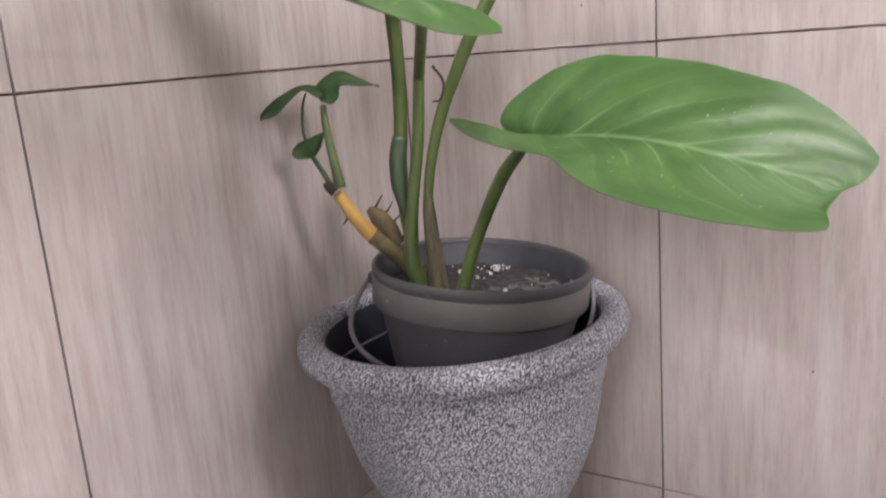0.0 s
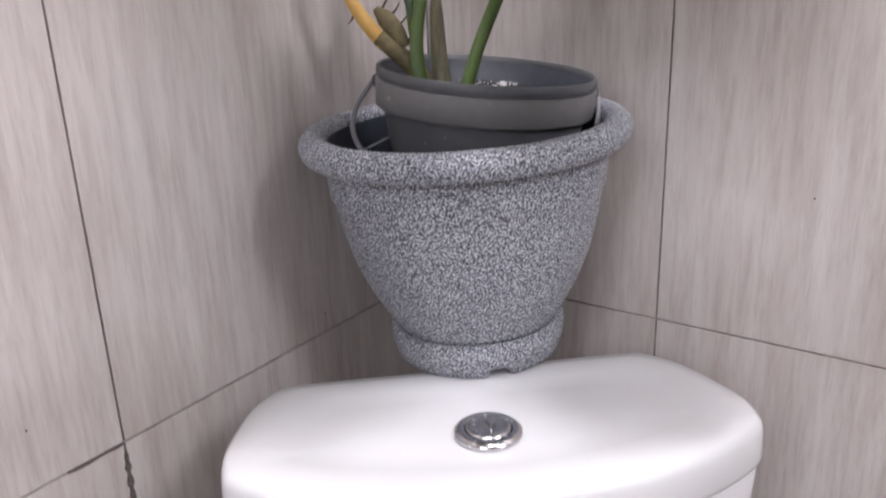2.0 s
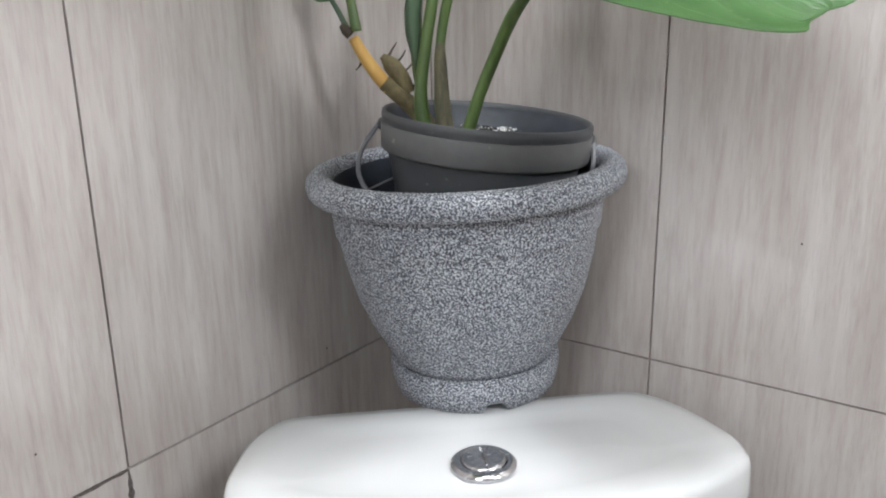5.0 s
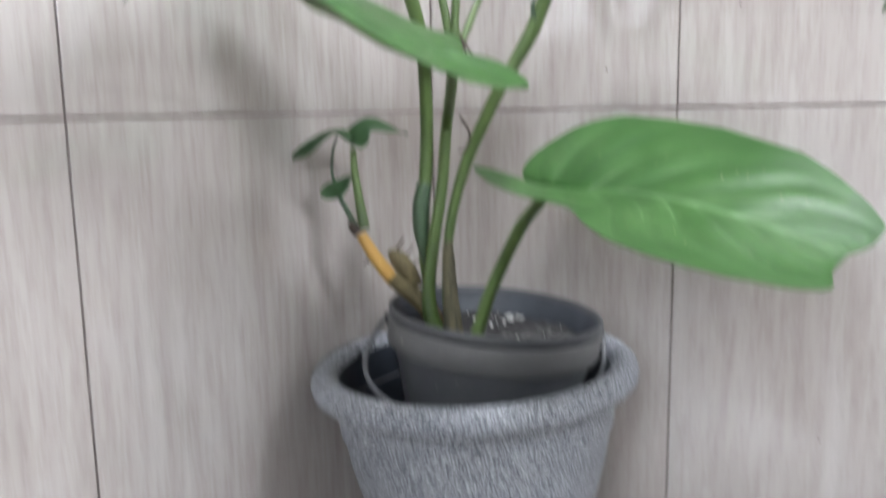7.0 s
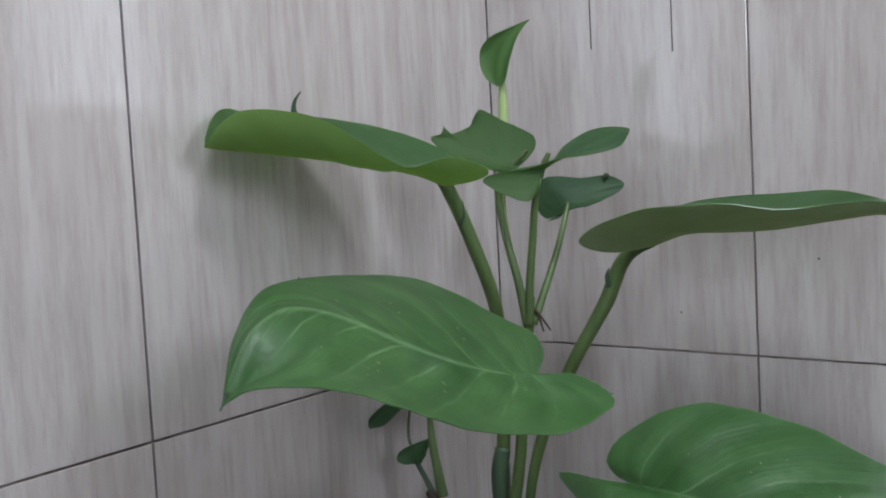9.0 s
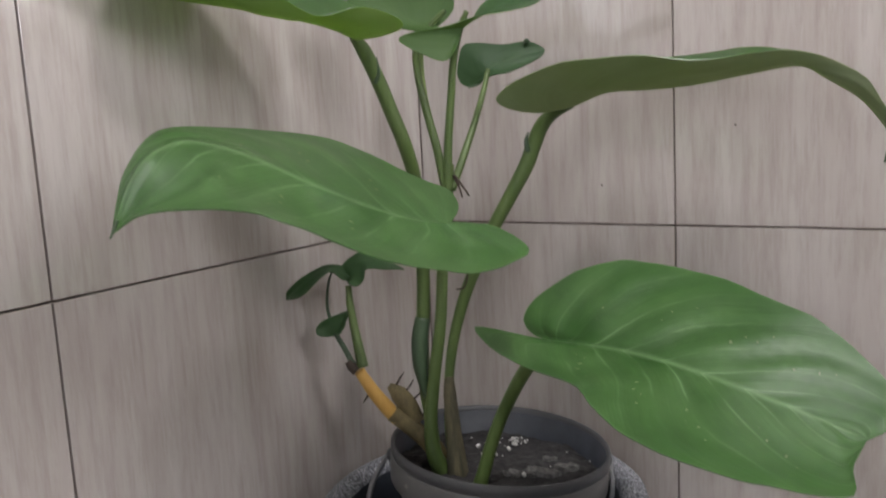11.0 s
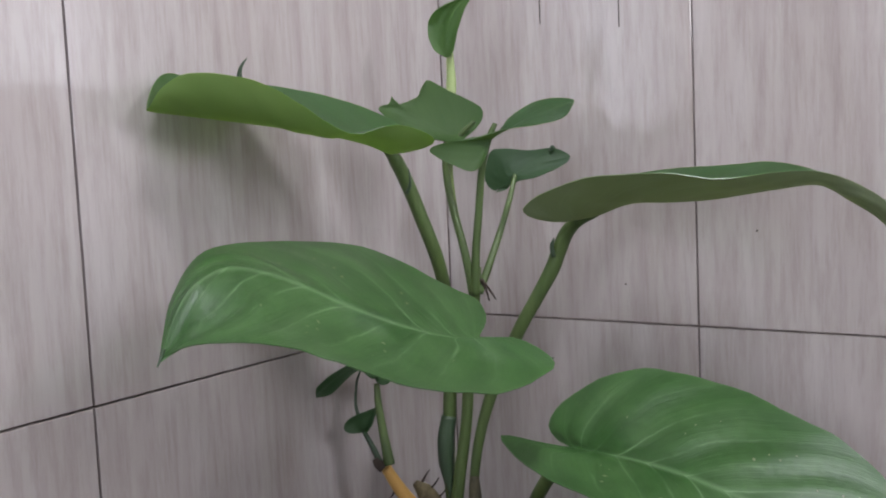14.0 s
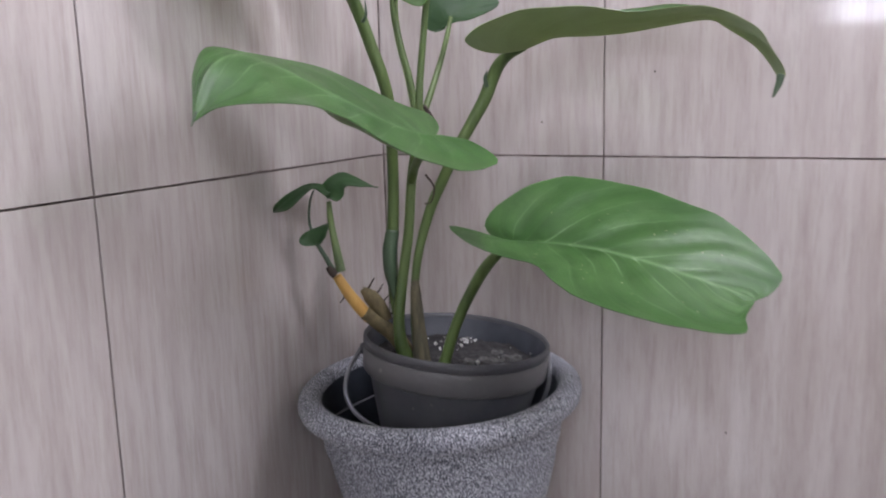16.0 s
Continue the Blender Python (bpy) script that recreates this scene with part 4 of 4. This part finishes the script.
for k, (p, q) in enumerate((((0.080, -0.180, 1.072), (0.088, -0.176, 1.086)), ((0.086, -0.178, 1.066), (0.095, -0.172, 1.079)), ((0.092, -0.176, 1.058), (0.102, -0.169, 1.069)), ((0.100, -0.172, 1.044), (0.108, -0.166, 1.060)), ((0.104, -0.170, 1.040), (0.113, -0.166, 1.046)), ((0.064, -0.198, 1.070), (0.060, -0.202, 1.062)))):
    stem("dry_root", [p, tuple(0.5 * (a + b) + 0.002 * rng.uniform(-1, 1) for a, b in zip(p, q)), q], [0.0014, 0.0009, 0.0004], ROOT, "", cutting, 6)
stem("petiole", [(0.0671, -0.2076, 1.0971), (0.0636, -0.2069, 1.1129), (0.0597, -0.2062, 1.1303), (0.0557, -0.205, 1.1501), (0.0534, -0.203, 1.1683)], [0.0052, 0.0044, 0.0038, 0.0034, 0.0026], STEM, "", cutting)
stem("petiole", [(0.06, -0.2119, 1.0996), (0.0511, -0.2106, 1.1118), (0.0413, -0.2098, 1.1242), (0.0372, -0.209, 1.1299)], [0.0028, 0.0024, 0.0022, 0.0016], STEM_DARK, "", cutting)
stem("tendril", [(0.0381, -0.2085, 1.1293), (0.0311, -0.2074, 1.1466), (0.0317, -0.2055, 1.1668), (0.0365, -0.2048, 1.1791)], [0.0018, 0.0014, 0.0012, 0.0008], STEM_DARK, "", cutting)
stem("bud_scar", [(0.0561, -0.2138, 1.1028), (0.0592, -0.2127, 1.0982), (0.0631, -0.2109, 1.094)], [0.003, 0.0046, 0.005], ROOT, "", cutting)
stem("leaf_scale", [(0.0568, -0.2059, 1.1417), (0.0574, -0.2043, 1.1475), (0.0581, -0.2031, 1.1514)], [0.0022, 0.0016, 0.0003], STEM_DARK, "", cutting)
leaf("dark pointed small leaf lobe", (LEAF_DARK, LEAF_DARK),
     [(0.0525, -0.2031, 1.1713), (0.0561, -0.1982, 1.1842), (0.0684, -0.189, 1.1896), (0.0936, -0.1741, 1.1804)],
     [(0.0472, -0.1971, 1.17), (0.0418, -0.1983, 1.1823), (0.0518, -0.1894, 1.1943), (0.0618, -0.1825, 1.1956), (0.0725, -0.1765, 1.1899), (0.0888, -0.1678, 1.1793)],
     [(0.0603, -0.2121, 1.1732), (0.0665, -0.2086, 1.1698), (0.0717, -0.2044, 1.1743), (0.073, -0.2017, 1.1838), (0.0865, -0.1929, 1.1832), (0.1008, -0.1836, 1.1822)], cutting, arch=(0.001, 0.001), ripple=0.0004, rows=20, across=5)
leaf("dark narrow drooping leaf lobe", (LEAF_DARK, LEAF_DARK),
     [(0.0539, -0.201, 1.177), (0.0375, -0.2106, 1.1836), (0.0233, -0.2218, 1.1744), (0.0081, -0.2347, 1.1595)],
     [(0.0617, -0.2101, 1.1788), (0.057, -0.2138, 1.1758), (0.0469, -0.2189, 1.1838), (0.0359, -0.2283, 1.1731), (0.0264, -0.2364, 1.1632), (0.0167, -0.2432, 1.1615)],
     [(0.0487, -0.195, 1.1758), (0.0434, -0.1968, 1.1846), (0.0299, -0.2055, 1.1856), (0.0155, -0.2166, 1.1778), (0.0034, -0.2269, 1.1659), (0.0024, -0.229, 1.1581)], cutting, arch=(0.001, 0.001), ripple=0.0004, rows=20, across=5)
leaf("small dark rolled leaf", (LEAF_DARK, LEAF_DARK),
     [(0.0427, -0.2114, 1.1236), (0.0399, -0.2117, 1.1317), (0.0429, -0.2082, 1.1393), (0.0502, -0.2022, 1.1457)],
     [(0.0413, -0.21, 1.1232), (0.03, -0.2174, 1.1235), (0.0256, -0.2192, 1.1293), (0.0308, -0.2143, 1.1368), (0.0419, -0.2059, 1.1423), (0.0489, -0.2007, 1.1453)],
     [(0.048, -0.2173, 1.1254), (0.0511, -0.2145, 1.129), (0.0541, -0.2109, 1.1376), (0.0555, -0.2082, 1.1472)], cutting, arch=(0.004, 0.004), rows=16, across=5)

# ---- wall tiles ----
full_left, full_right = tile_mesh("tile", TILE_H, TILE_H, True), tile_mesh("tile", TILE_H, TILE_H, False)
rows_z = [(ROW_JOINT + k * TILE_H, TILE_H) for k in range(-2, 2)] + [(0.0, ROW_JOINT - 2 * TILE_H), (ROW_JOINT + 2 * TILE_H, ROOM_Z - ROW_JOINT - 2 * TILE_H)]
left_cols = [(LEFT_JOINT + 0.446 - (k + 1) * 0.446, 0.446) for k in range(4)]
right_cols = [(0.0, RIGHT_JOINT), (RIGHT_JOINT, TILE_H), (RIGHT_JOINT + TILE_H, TILE_H), (RIGHT_JOINT + 2 * TILE_H, ROOM_X - RIGHT_JOINT - 2 * TILE_H)]
meshes = {}
for parent, cols, on_left in ((wall_left, left_cols, True), (wall_right, right_cols, False)):
    for at, w in cols:
        for z, h in rows_z:
            key = (round(w, 4), round(h, 4), on_left)
            if key not in meshes:
                meshes[key] = tile_mesh("tile", w, h, on_left)
            t = new("tile", meshes[key])
            t.parent = parent
            t.location = (0, at, z) if on_left else (at, 0, z)

# ---- marks on the tiles ----
for x, za, zb in ((0.1245, 1.503, 1.570), (0.2095, 1.488, 1.545)):
    part("dark_streak", box((x, -0.0006, za), (x + 0.0009, 0.001, zb)), ROOT, wall_right, smooth=False)
for x, z in ((0.209, 1.238), (0.335, 1.29), (0.42, 0.90)):
    part("speck", lathe([(0.0011, 0), (0.0009, 0.0004)], (x, 0.0001, z), (0, -1, 0.02), 8), ROOT, wall_right)
for y, z in ((-0.30, 1.30), (-0.20, 0.77), (-0.52, 0.80)):
    part("speck", lathe([(0.0011, 0), (0.0009, 0.0004)], (-0.0001, y, z), (1, 0, 0.02), 8), ROOT, wall_left)
rng = random.Random(9)


def broken_grout(a, b, wide):
    """An open joint: dark, ragged and a little wider than the rest."""
    a, b = Vector(a), Vector(b)
    side = (b - a).cross(Vector((1, 0, 0))).normalized()
    rings = []
    for f in np.linspace(0, 1, 12):
        w = wide * (0.45 + 0.75 * rng.random()) * (1 if 0.05 < f < 0.95 else 0.3)
        c = a.lerp(b, f)
        rings.append([c + side * w + Vector((0.0004, 0, 0)), c - side * w + Vector((0.0004, 0, 0)), c - side * w - Vector((0.002, 0, 0)), c + side * w - Vector((0.002, 0, 0))])
    return loft(rings)


part("open_joint", broken_grout((0, LEFT_JOINT - 0.0005, 0.742), (0, LEFT_JOINT - 0.0012, 0.686), 0.0032), LOST_GROUT, wall_left, "dark gap where grout has fallen out", False)
part("open_joint", broken_grout((0, LEFT_JOINT, 0.7495), (0, LEFT_JOINT - 0.050, 0.7495), 0.0018), LOST_GROUT, wall_left, "dark gap where grout has fallen out", False)
